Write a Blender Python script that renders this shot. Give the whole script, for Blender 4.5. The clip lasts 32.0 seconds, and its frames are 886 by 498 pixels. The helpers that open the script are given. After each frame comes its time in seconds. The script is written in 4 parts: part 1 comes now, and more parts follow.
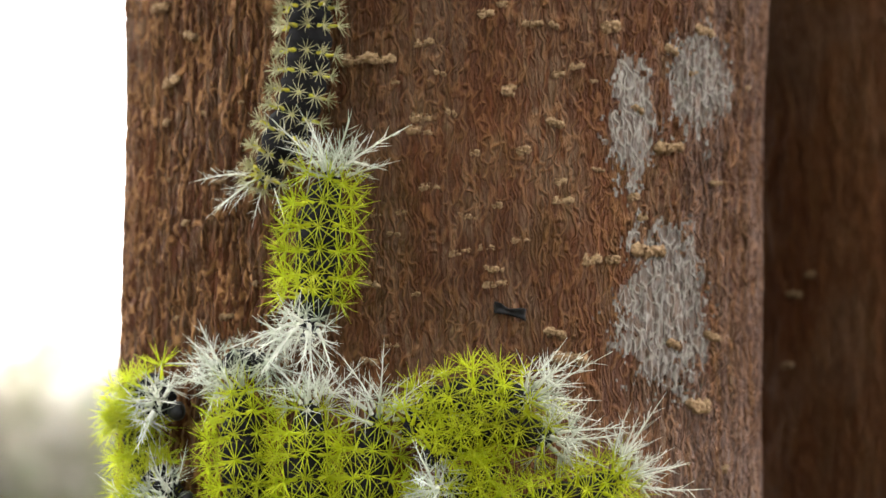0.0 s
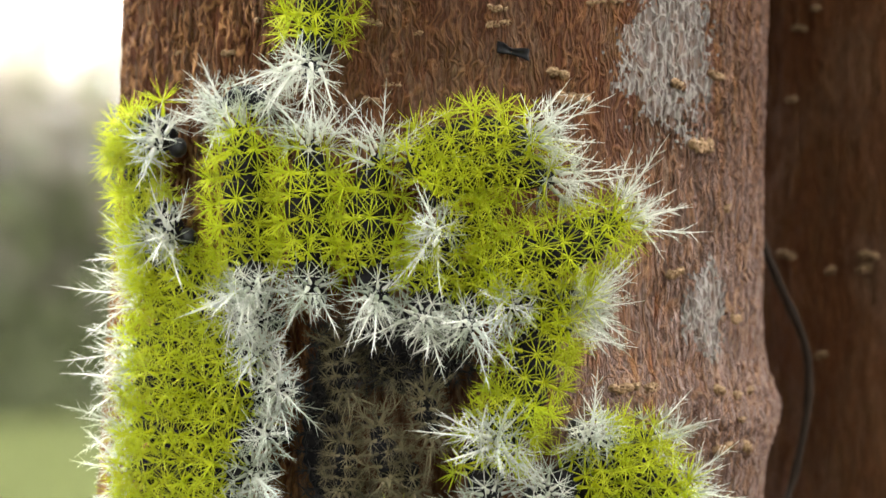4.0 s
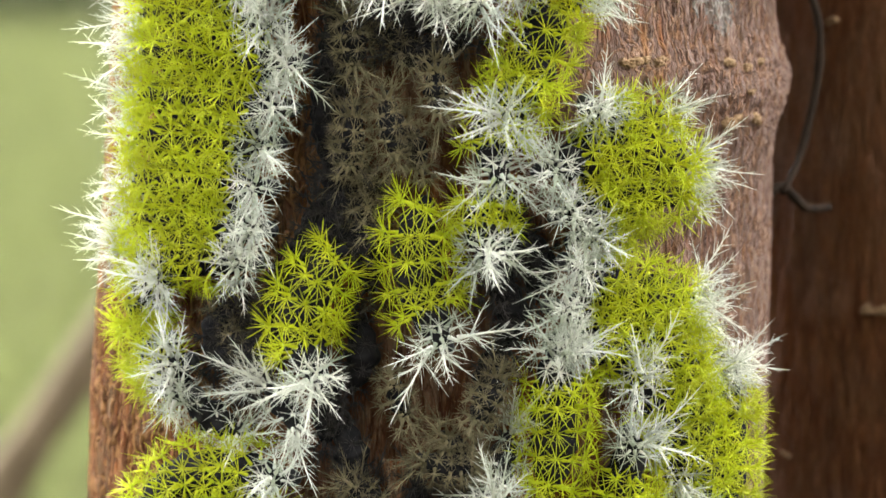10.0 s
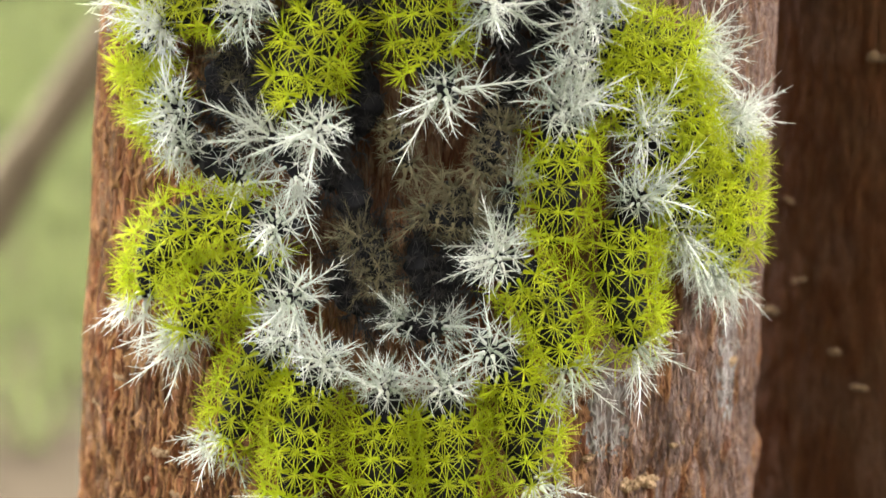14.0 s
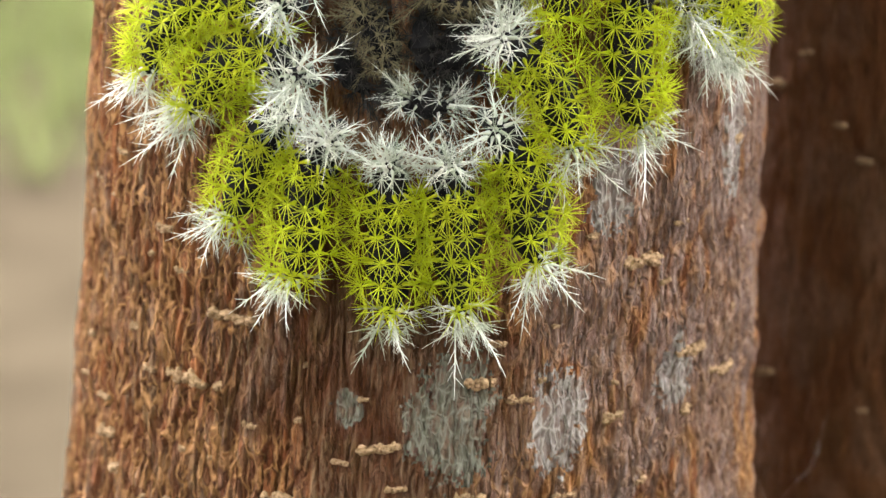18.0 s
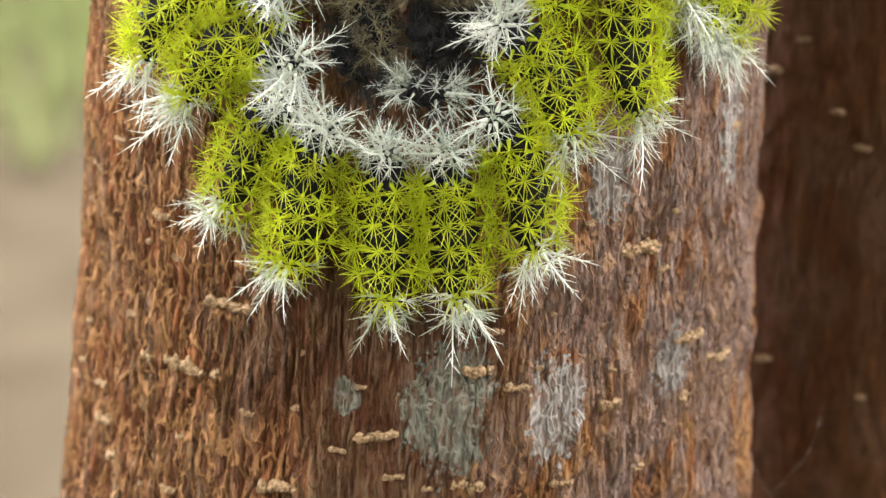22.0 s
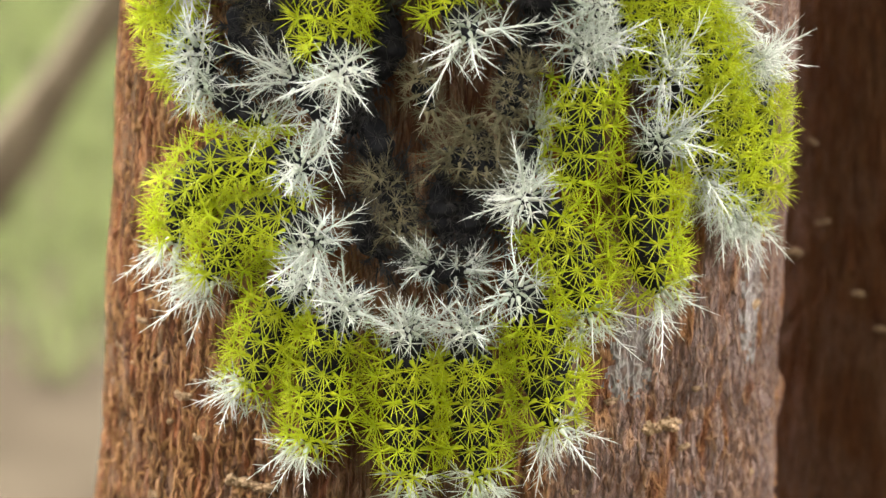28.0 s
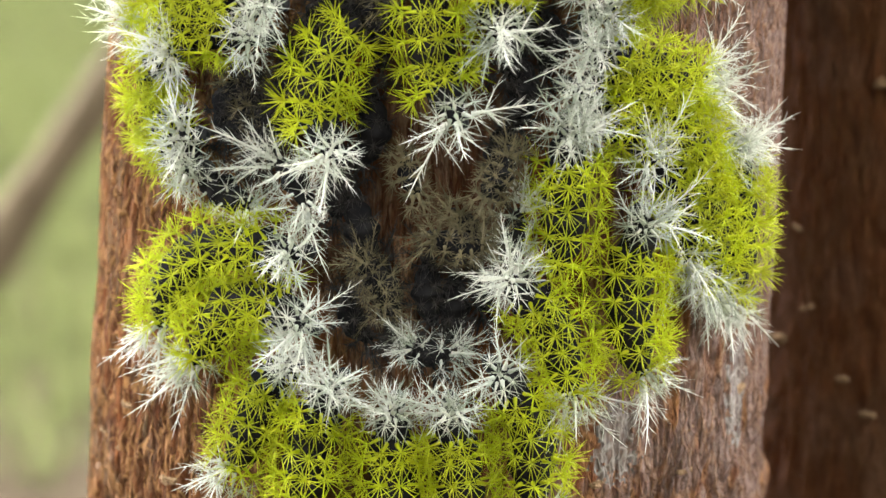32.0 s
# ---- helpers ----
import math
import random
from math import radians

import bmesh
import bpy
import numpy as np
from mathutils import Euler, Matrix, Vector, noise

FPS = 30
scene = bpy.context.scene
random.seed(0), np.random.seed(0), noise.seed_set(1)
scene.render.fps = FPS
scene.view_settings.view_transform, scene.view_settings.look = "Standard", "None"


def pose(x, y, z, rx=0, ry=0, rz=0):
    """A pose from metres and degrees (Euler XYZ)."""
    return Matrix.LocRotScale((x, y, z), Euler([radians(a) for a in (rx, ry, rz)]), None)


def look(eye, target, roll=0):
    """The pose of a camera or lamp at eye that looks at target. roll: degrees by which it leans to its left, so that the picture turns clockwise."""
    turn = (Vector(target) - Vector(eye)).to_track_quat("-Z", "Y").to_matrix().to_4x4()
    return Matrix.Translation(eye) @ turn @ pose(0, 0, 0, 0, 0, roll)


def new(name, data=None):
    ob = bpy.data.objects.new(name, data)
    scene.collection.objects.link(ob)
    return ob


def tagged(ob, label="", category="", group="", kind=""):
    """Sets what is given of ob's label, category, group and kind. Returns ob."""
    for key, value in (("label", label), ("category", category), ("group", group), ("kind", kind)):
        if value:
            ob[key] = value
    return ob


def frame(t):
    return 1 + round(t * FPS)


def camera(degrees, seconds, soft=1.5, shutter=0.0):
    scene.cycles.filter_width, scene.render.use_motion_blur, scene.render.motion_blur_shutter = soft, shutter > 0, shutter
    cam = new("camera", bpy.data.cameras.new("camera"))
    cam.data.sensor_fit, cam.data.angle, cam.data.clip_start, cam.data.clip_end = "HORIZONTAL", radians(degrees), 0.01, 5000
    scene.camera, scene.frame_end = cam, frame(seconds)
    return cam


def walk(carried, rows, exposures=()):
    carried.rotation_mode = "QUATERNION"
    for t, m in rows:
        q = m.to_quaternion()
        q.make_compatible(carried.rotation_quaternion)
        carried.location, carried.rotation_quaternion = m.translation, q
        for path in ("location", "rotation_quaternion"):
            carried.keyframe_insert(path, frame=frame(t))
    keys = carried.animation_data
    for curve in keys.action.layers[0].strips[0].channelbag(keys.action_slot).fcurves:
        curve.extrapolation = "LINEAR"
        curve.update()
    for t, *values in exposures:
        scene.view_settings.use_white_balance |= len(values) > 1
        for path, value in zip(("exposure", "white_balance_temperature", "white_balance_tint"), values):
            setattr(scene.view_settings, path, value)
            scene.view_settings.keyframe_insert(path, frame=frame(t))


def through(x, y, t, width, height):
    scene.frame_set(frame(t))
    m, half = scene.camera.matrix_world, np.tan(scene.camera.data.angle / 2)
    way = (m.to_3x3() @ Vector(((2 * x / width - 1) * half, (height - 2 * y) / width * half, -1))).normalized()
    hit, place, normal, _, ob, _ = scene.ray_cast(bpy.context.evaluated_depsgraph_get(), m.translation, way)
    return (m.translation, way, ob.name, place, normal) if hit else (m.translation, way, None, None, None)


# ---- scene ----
cam = camera(15.0, 32.0, soft=1.5, shutter=0.5)
cam.data.dof.use_dof = True
cam.data.dof.focus_distance = 0.662
cam.data.dof.aperture_fstop = 16.0
# seconds, place in metres, turn in degrees: a tilting head on a stand in front of the tree
ROWS = [
    (0.0, 0.0154, -0.7407, 1.0613, 97.806, 1.393, -0.048),
    (0.5, 0.0155, -0.7406, 1.0624, 97.327, 1.318, -0.030),
    (1.0, 0.0155, -0.7405, 1.0636, 96.777, 1.306, -0.025),
    (1.5, 0.0155, -0.7403, 1.0655, 95.923, 1.285, -0.040),
    (2.0, 0.0155, -0.7400, 1.0673, 95.126, 1.173, -0.046),
    (2.5, 0.0155, -0.7398, 1.0689, 94.410, 1.100, -0.031),
    (3.0, 0.0155, -0.7395, 1.0705, 93.702, 1.008, -0.031),
    (3.5, 0.0155, -0.7393, 1.0720, 93.023, 1.004, -0.044),
    (4.0, 0.0155, -0.7390, 1.0735, 92.354, 0.957, -0.060),
    (4.5, 0.0155, -0.7388, 1.0748, 91.773, 0.884, -0.059),
    (6.5, 0.0158, -0.7376, 1.0802, 89.291, 0.965, 0.008),
    (7.0, 0.0158, -0.7373, 1.0814, 88.769, 0.918, 0.027),
    (7.5, 0.0159, -0.7370, 1.0824, 88.294, 0.929, 0.048),
    (8.0, 0.0158, -0.7367, 1.0837, 87.733, 0.798, 0.057),
    (8.5, 0.0158, -0.7363, 1.0848, 87.205, 0.755, 0.072),
    (9.0, 0.0158, -0.7360, 1.0860, 86.669, 0.698, 0.070),
    (9.5, 0.0158, -0.7356, 1.0872, 86.092, 0.614, 0.082),
    (10.0, 0.0158, -0.7352, 1.0885, 85.506, 0.562, 0.100),
    (10.5, 0.0158, -0.7348, 1.0899, 84.872, 0.524, 0.103),
    (11.0, 0.0157, -0.7343, 1.0915, 84.118, 0.353, 0.104),
    (11.5, 0.0157, -0.7337, 1.0931, 83.391, 0.242, 0.122),
    (12.0, 0.0156, -0.7333, 1.0944, 82.797, 0.170, 0.127),
    (12.5, 0.0156, -0.7328, 1.0955, 82.259, 0.093, 0.160),
    (13.0, 0.0156, -0.7323, 1.0969, 81.596, -0.002, 0.180),
    (13.5, 0.0156, -0.7318, 1.0983, 80.954, -0.064, 0.215),
    (14.0, 0.0156, -0.7312, 1.0997, 80.257, -0.071, 0.225),
    (14.5, 0.0156, -0.7305, 1.1014, 79.479, -0.146, 0.261),
    (15.0, 0.0156, -0.7298, 1.1028, 78.760, -0.131, 0.257),
    (15.5, 0.0156, -0.7292, 1.1042, 78.114, -0.265, 0.301),
    (17.5, 0.0157, -0.7270, 1.1087, 75.857, -0.287, 0.361),
    (18.0, 0.0156, -0.7267, 1.1093, 75.603, -0.320, 0.370),
    (18.5, 0.0156, -0.7266, 1.1095, 75.462, -0.321, 0.364),
    (19.0, 0.0156, -0.7265, 1.1097, 75.392, -0.304, 0.357),
    (19.5, 0.0156, -0.7264, 1.1098, 75.345, -0.374, 0.377),
    (20.0, 0.0156, -0.7264, 1.1098, 75.323, -0.328, 0.365),
    (20.5, 0.0157, -0.7264, 1.1098, 75.313, -0.297, 0.374),
    (21.0, 0.0156, -0.7264, 1.1099, 75.305, -0.323, 0.363),
    (21.5, 0.0156, -0.7264, 1.1098, 75.328, -0.294, 0.317),
    (22.0, 0.0156, -0.7265, 1.1097, 75.358, -0.295, 0.319),
    (22.5, 0.0157, -0.7266, 1.1094, 75.512, -0.255, 0.351),
    (23.0, 0.0157, -0.7268, 1.1090, 75.718, -0.276, 0.373),
    (23.5, 0.0158, -0.7271, 1.1084, 76.045, -0.213, 0.378),
    (24.0, 0.0159, -0.7275, 1.1075, 76.455, -0.185, 0.423),
    (24.5, 0.0164, -0.7282, 1.1061, 77.153, -0.095, 0.622),
    (25.0, 0.0166, -0.7285, 1.1053, 77.527, -0.090, 0.707),
    (25.5, 0.0166, -0.7289, 1.1046, 77.896, -0.047, 0.685),
    (26.0, 0.0166, -0.7292, 1.1039, 78.210, -0.021, 0.682),
    (26.5, 0.0166, -0.7294, 1.1034, 78.489, 0.001, 0.694),
    (28.5, 0.0167, -0.7301, 1.1018, 79.247, 0.010, 0.692),
    (29.0, 0.0167, -0.7303, 1.1014, 79.452, 0.023, 0.682),
    (29.5, 0.0166, -0.7305, 1.1010, 79.635, 0.041, 0.652),
    (30.0, 0.0165, -0.7306, 1.1007, 79.794, 0.025, 0.628),
    (30.5, 0.0163, -0.7309, 1.1002, 80.020, 0.054, 0.509),
    (31.0, 0.0162, -0.7311, 1.0998, 80.214, 0.039, 0.457),
    (31.5, 0.0161, -0.7313, 1.0993, 80.461, 0.062, 0.410),
    (32.0, 0.0160, -0.7316, 1.0985, 80.820, 0.053, 0.368),
]
# the lens opens a little as the white sky leaves the picture
EXPOSURES = [(0.0, 4.06), (3.0, 4.23), (7.0, 4.41), (12.0, 4.47), (15.0, 4.44), (18.0, 4.52), (21.0, 4.53), (26.0, 4.43), (32.0, 4.47)]
walk(cam, [(t, pose(x, y, z, a, b, c)) for t, x, y, z, a, b, c in ROWS], EXPOSURES)

# ---- world and light ----
world = bpy.data.worlds.new("overcast sky")
scene.world = world
world.use_nodes = True
wn = world.node_tree
sky = wn.nodes.new("ShaderNodeTexSky")
sky.sky_type, sky.sun_disc = "NISHITA", False
sky.sun_elevation, sky.sun_rotation = radians(53), radians(6)
sky.air_density, sky.dust_density, sky.ozone_density = 1.5, 7.0, 1.0
grey = wn.nodes.new("ShaderNodeHueSaturation")
grey.inputs["Saturation"].default_value = 0.0
wn.links.new(sky.outputs[0], grey.inputs["Color"])
wn.links.new(grey.outputs[0], wn.nodes["Background"].inputs[0])
wn.nodes["Background"].inputs[1].default_value = 0.15

sun = new("sun", bpy.data.lights.new("sun", "SUN"))
sun.data.energy, sun.data.angle, sun.data.color = 0.3, radians(70), (1.0, 0.95, 0.86)
sun.matrix_world = look((0.1, 0.9, 1.2), (0, 0, 0))


# ---- small mathematics ----
def vnoise(x, y, seed=0):
    """Smooth value noise in 0..1 on arrays."""
    x, y = np.broadcast_arrays(np.asarray(x, float), np.asarray(y, float))
    ix, iy = np.floor(x).astype(np.int64), np.floor(y).astype(np.int64)
    fx, fy = x - ix, y - iy
    fx, fy = fx * fx * (3 - 2 * fx), fy * fy * (3 - 2 * fy)

    def h(a, b):
        v = (a * 73856093 + b * 19349663 + seed * 83492791) & 0xFFFFFFFF
        v = ((v ^ (v >> 13)) * 1274126177) & 0xFFFFFFFF
        v = ((v ^ (v >> 16)) * 668265263) & 0xFFFFFFFF
        return ((v >> 8) & 0xFFFF) / 65535.0

    lo = h(ix, iy) * (1 - fx) + h(ix + 1, iy) * fx
    hi = h(ix, iy + 1) * (1 - fx) + h(ix + 1, iy + 1) * fx
    return lo * (1 - fy) + hi * fy


def sstep(a, b, v):
    u = np.clip((v - a) / (b - a), 0, 1)
    return u * u * (3 - 2 * u)


def ridge(v):
    return 1 - np.abs(2 * v - 1)


# ---- materials ----
def material(name):
    m = bpy.data.materials.new(name)
    m.use_nodes = True
    return m, m.node_tree.nodes, m.node_tree.links, m.node_tree.nodes["Principled BSDF"]


def noise_node(nodes, links, scale, stretch=(1, 1, 1), detail=4.0, rough=0.55):
    co = nodes.new("ShaderNodeTexCoord")
    mp = nodes.new("ShaderNodeMapping")
    mp.inputs["Scale"].default_value = stretch
    links.new(co.outputs["Object"], mp.inputs[0])
    n = nodes.new("ShaderNodeTexNoise")
    n.inputs["Scale"].default_value = scale
    n.inputs["Detail"].default_value = detail
    n.inputs["Roughness"].default_value = rough
    links.new(mp.outputs[0], n.inputs["Vector"])
    return n


def ramp_node(nodes, links, src, stops):
    r = nodes.new("ShaderNodeValToRGB")
    e = r.color_ramp.elements
    while len(e) < len(stops):
        e.new(0.5)
    for k, (p, c) in zip(e, stops):
        k.position, k.color = p, (*c, 1)
    links.new(src, r.inputs[0])
    return r


def mix_node(nodes, links, fac, a, b, blend="MIX"):
    m = nodes.new("ShaderNodeMix")
    m.data_type, m.blend_type = "RGBA", blend
    for sock, val in ((m.inputs[0], fac), (m.inputs[6], a), (m.inputs[7], b)):
        if isinstance(val, (int, float)):
            sock.default_value = val
        elif isinstance(val, tuple):
            sock.default_value = (*val, 1)
        else:
            links.new(val, sock)
    return m.outputs[2]


def attr(nodes, name):
    a = nodes.new("ShaderNodeAttribute")
    a.attribute_name = name
    return a.outputs["Fac"]


def bump(nodes, links, bsdf, src, strength, dist):
    b = nodes.new("ShaderNodeBump")
    b.inputs["Strength"].default_value = strength
    b.inputs["Distance"].default_value = dist
    links.new(src, b.inputs["Height"])
    links.new(b.outputs[0], bsdf.inputs["Normal"])


def line_mask(nodes, links, scale, stretch, width, warp):
    """Thin winding lines, 1 on the line and 0 off it."""
    n = noise_node(nodes, links, scale, stretch, 3, 0.5)
    n.inputs["Distortion"].default_value = warp
    s = nodes.new("ShaderNodeMath")
    s.operation = "SUBTRACT"
    s.inputs[1].default_value = 0.5
    links.new(n.outputs[0], s.inputs[0])
    a = nodes.new("ShaderNodeMath")
    a.operation = "ABSOLUTE"
    links.new(s.outputs[0], a.inputs[0])
    r = nodes.new("ShaderNodeMapRange")
    r.interpolation_type = "SMOOTHSTEP"
    for key, val in (("From Min", width), ("From Max", width * 0.15), ("To Min", 0.0), ("To Max", 1.0)):
        r.inputs[key].default_value = val
    links.new(a.outputs[0], r.inputs["Value"])
    return r.outputs[0]


def scaled(nodes, links, src, k, add=0.0):
    m = nodes.new("ShaderNodeMath")
    m.operation = "MULTIPLY_ADD"
    m.inputs[1].default_value = k
    if isinstance(add, float):
        m.inputs[2].default_value = add
    else:
        links.new(add, m.inputs[2])
    links.new(src, m.inputs[0])
    return m.outputs[0]


def crust_colour(n, l, t, green=0.0):
    """Pinkish grey crust with fine upright grain; green: how far its middle tone turns grey green."""
    pale = noise_node(n, l, 1500, (1, 1, 0.3), 5)
    g = lambda a, b: t(tuple(x * (1 - green) + y * green for x, y in zip(a, b)))
    return ramp_node(n, l, pale.outputs[0], [(0.3, t((0.15, 0.095, 0.08))), (0.52, g((0.31, 0.245, 0.235), (0.25, 0.245, 0.17))), (0.75, g((0.50, 0.43, 0.43), (0.44, 0.43, 0.34)))]).outputs[0]


def cell_ridges(n, l, scale, stretch, stops):
    """Raised winding lines round long upright cells, as a ramp over the distance to the nearest line."""
    co = n.new("ShaderNodeTexCoord")
    wob = n.new("ShaderNodeTexNoise")
    wob.inputs["Scale"].default_value = 160
    l.new(co.outputs["Object"], wob.inputs["Vector"])
    add = n.new("ShaderNodeVectorMath")
    add.operation = "MULTIPLY_ADD"
    add.inputs[1].default_value = (0.005, 0.005, 0.005)
    l.new(wob.outputs["Color"], add.inputs[0])
    l.new(co.outputs["Object"], add.inputs[2])
    mp = n.new("ShaderNodeMapping")
    mp.inputs["Scale"].default_value = stretch
    l.new(add.outputs[0], mp.inputs[0])
    vo = n.new("ShaderNodeTexVoronoi")
    vo.feature = "DISTANCE_TO_EDGE"
    vo.inputs["Scale"].default_value = scale
    l.new(mp.outputs[0], vo.inputs["Vector"])
    return ramp_node(n, l, vo.outputs["Distance"], [(p, (c, c, c)) for p, c in stops]).outputs[0]


def mul_node(n, l, a, b):
    m = n.new("ShaderNodeMath")
    m.operation = "MULTIPLY"
    l.new(a, m.inputs[0])
    l.new(b, m.inputs[1])
    return m.outputs[0]


def bark_material(name, tint, film, lines=1.0):
    m, n, l, p = material(name)
    t = lambda c: tuple(a * b for a, b in zip(c, tint))
    big = noise_node(n, l, 60, (1, 1, 0.45), 5)
    col = ramp_node(n, l, big.outputs[0], [(0.28, t((0.125, 0.047, 0.022))), (0.5, t((0.20, 0.082, 0.040))), (0.72, t((0.275, 0.135, 0.07)))]).outputs[0]
    fine = noise_node(n, l, 1100, (1, 1, 0.16), 6, 0.68)
    streak = ramp_node(n, l, fine.outputs[0], [(0.33, t((0.065, 0.023, 0.011))), (0.52, t((0.20, 0.088, 0.044))), (0.68, t((0.46, 0.27, 0.155)))]).outputs[0]
    col = mix_node(n, l, 0.45, col, streak)
    even = attr(n, "smooth")
    wide = line_mask(n, l, 300, (1, 1, 0.13), 0.024, 0.7)
    thin = line_mask(n, l, 620, (1, 1, 0.2), 0.05, 0.5)
    col = mix_node(n, l, attr(n, "edge"), col, t((0.36, 0.20, 0.115)))
    crust = crust_colour(n, l, lambda c: tuple(a * b for a, b in zip(c, film)))
    haze = noise_node(n, l, 85, (1, 1, 0.4), 5, 0.6)
    grain = noise_node(n, l, 900, (1, 1, 0.15), 4, 0.6)
    worn = mul_node(n, l, ramp_node(n, l, haze.outputs[0], [(0.44, (0, 0, 0)), (0.58, (1, 1, 1))]).outputs[0], ramp_node(n, l, grain.outputs[0], [(0.38, (0, 0, 0)), (0.54, (0.8, 0.8, 0.8))]).outputs[0])
    moss = noise_node(n, l, 140, (1, 1, 0.6), 5, 0.65)
    # deep: darker bark, with the shade about the caterpillars put into it
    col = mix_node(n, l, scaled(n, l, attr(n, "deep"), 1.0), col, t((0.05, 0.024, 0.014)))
    col = mix_node(n, l, scaled(n, l, worn, lines), col, t((0.25, 0.225, 0.21)))
    col = mix_node(n, l, scaled(n, l, ramp_node(n, l, moss.outputs[0], [(0.50, (0, 0, 0)), (0.62, (1, 1, 1))]).outputs[0], 0.5 * lines), col, t((0.13, 0.115, 0.055)))
    col = mix_node(n, l, attr(n, "pale"), col, crust)
    col = mix_node(n, l, attr(n, "ochre"), col, t((0.27, 0.16, 0.055)))
    col = mix_node(n, l, scaled(n, l, attr(n, "crack"), 0.7), col, t((0.12, 0.05, 0.028)))
    col = mix_node(n, l, mul_node(n, l, scaled(n, l, wide, 0.6 * lines), scaled(n, l, even, -0.8, 1.0)), col, t((0.075, 0.03, 0.018)))
    col = mix_node(n, l, mul_node(n, l, scaled(n, l, thin, 0.4 * lines), scaled(n, l, even, -0.6, 1.0)), col, t((0.06, 0.024, 0.014)))
    web = mul_node(n, l, even, cell_ridges(n, l, 560, (1, 1, 0.14), [(0.0, 1.0), (0.05, 0.7), (0.12, 0.0)]))
    groove = mul_node(n, l, even, cell_ridges(n, l, 560, (1, 1, 0.14), [(0.06, 0.0), (0.15, 1.0), (0.24, 0.8), (0.4, 0.0)]))
    hair = line_mask(n, l, 800, (1, 1, 0.13), 0.028, 0.8)
    low = attr(n, "low")
    # tan rims, with dark dips beside them that paint the ridges' shadow
    dip = mul_node(n, l, low, cell_ridges(n, l, 330, (1, 1, 0.2), [(0.0, 0.0), (0.03, 0.0), (0.07, 1.0), (0.16, 0.0)]))
    rim = mul_node(n, l, low, cell_ridges(n, l, 330, (1, 1, 0.2), [(0.0, 1.0), (0.05, 0.8), (0.10, 0.0)]))
    col = mix_node(n, l, scaled(n, l, dip, 0.42), col, t((0.07, 0.028, 0.014)))
    col = mix_node(n, l, scaled(n, l, rim, 0.75), col, t((0.50, 0.34, 0.21)))
    col = mix_node(n, l, scaled(n, l, attr(n, "pale"), 0.6), col, crust)
    col = mix_node(n, l, scaled(n, l, groove, 0.42), col, t((0.055, 0.02, 0.010)))
    col = mix_node(n, l, scaled(n, l, web, 0.4), col, t((0.38, 0.23, 0.135)))
    col = mix_node(n, l, scaled(n, l, hair, 0.28), col, t((0.33, 0.20, 0.14)))
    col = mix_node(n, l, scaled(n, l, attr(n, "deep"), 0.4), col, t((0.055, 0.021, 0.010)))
    l.new(col, p.inputs["Base Color"])
    p.inputs["Roughness"].default_value = 0.8
    p.inputs["Specular IOR Level"].default_value = 0.12
    relief = scaled(n, l, groove, -0.5, scaled(n, l, web, 0.7, scaled(n, l, rim, 1.0, scaled(n, l, dip, -0.35, scaled(n, l, hair, 0.35 * lines, scaled(n, l, mul_node(n, l, wide, scaled(n, l, even, -0.85, 1.0)), -0.9 * lines, scaled(n, l, thin, -0.6 * lines, scaled(n, l, fine.outputs[0], 0.7))))))))
    bump(n, l, p, relief, 1.0, 0.0012)
    return m


def spine_material(name, dark, light, through, rough=0.45):
    """Thin bristles that let some light through; a little different from cluster to cluster."""
    m, n, l, p = material(name)
    info = n.new("ShaderNodeObjectInfo")
    grain = noise_node(n, l, 700, (1, 1, 1), 2)
    both = n.new("ShaderNodeMath")
    both.operation = "MULTIPLY_ADD"
    both.inputs[1].default_value = 0.6
    l.new(info.outputs["Random"], both.inputs[0])
    sub = n.new("ShaderNodeMath")
    sub.operation = "MULTIPLY"
    sub.inputs[1].default_value = 0.45
    l.new(grain.outputs[0], sub.inputs[0])
    l.new(sub.outputs[0], both.inputs[2])
    col = ramp_node(n, l, both.outputs[0], [(0.0, dark), (1.0, light)]).outputs[0]
    l.new(col, p.inputs["Base Color"])
    p.inputs["Roughness"].default_value = rough
    p.inputs["Specular IOR Level"].default_value = 0.35
    tr = n.new("ShaderNodeBsdfTranslucent")
    l.new(col, tr.inputs[0])
    mx = n.new("ShaderNodeMixShader")
    mx.inputs[0].default_value = through
    l.new(p.outputs[0], mx.inputs[1])
    l.new(tr.outputs[0], mx.inputs[2])
    l.new(mx.outputs[0], n["Material Output"].inputs[0])
    return m


def plain_material(name, a, b, scale, rough=0.7, stretch=(1, 1, 1), relief=0.4, dist=0.0004):
    m, n, l, p = material(name)
    t = noise_node(n, l, scale, stretch, 5)
    l.new(ramp_node(n, l, t.outputs[0], [(0.3, a), (0.7, b)]).outputs[0], p.inputs["Base Color"])
    p.inputs["Roughness"].default_value = rough
    p.inputs["Specular IOR Level"].default_value = 0.0 if rough > 0.9 else 0.08 if rough > 0.5 else 0.3
    bump(n, l, p, t.outputs[0], relief, dist)
    return m


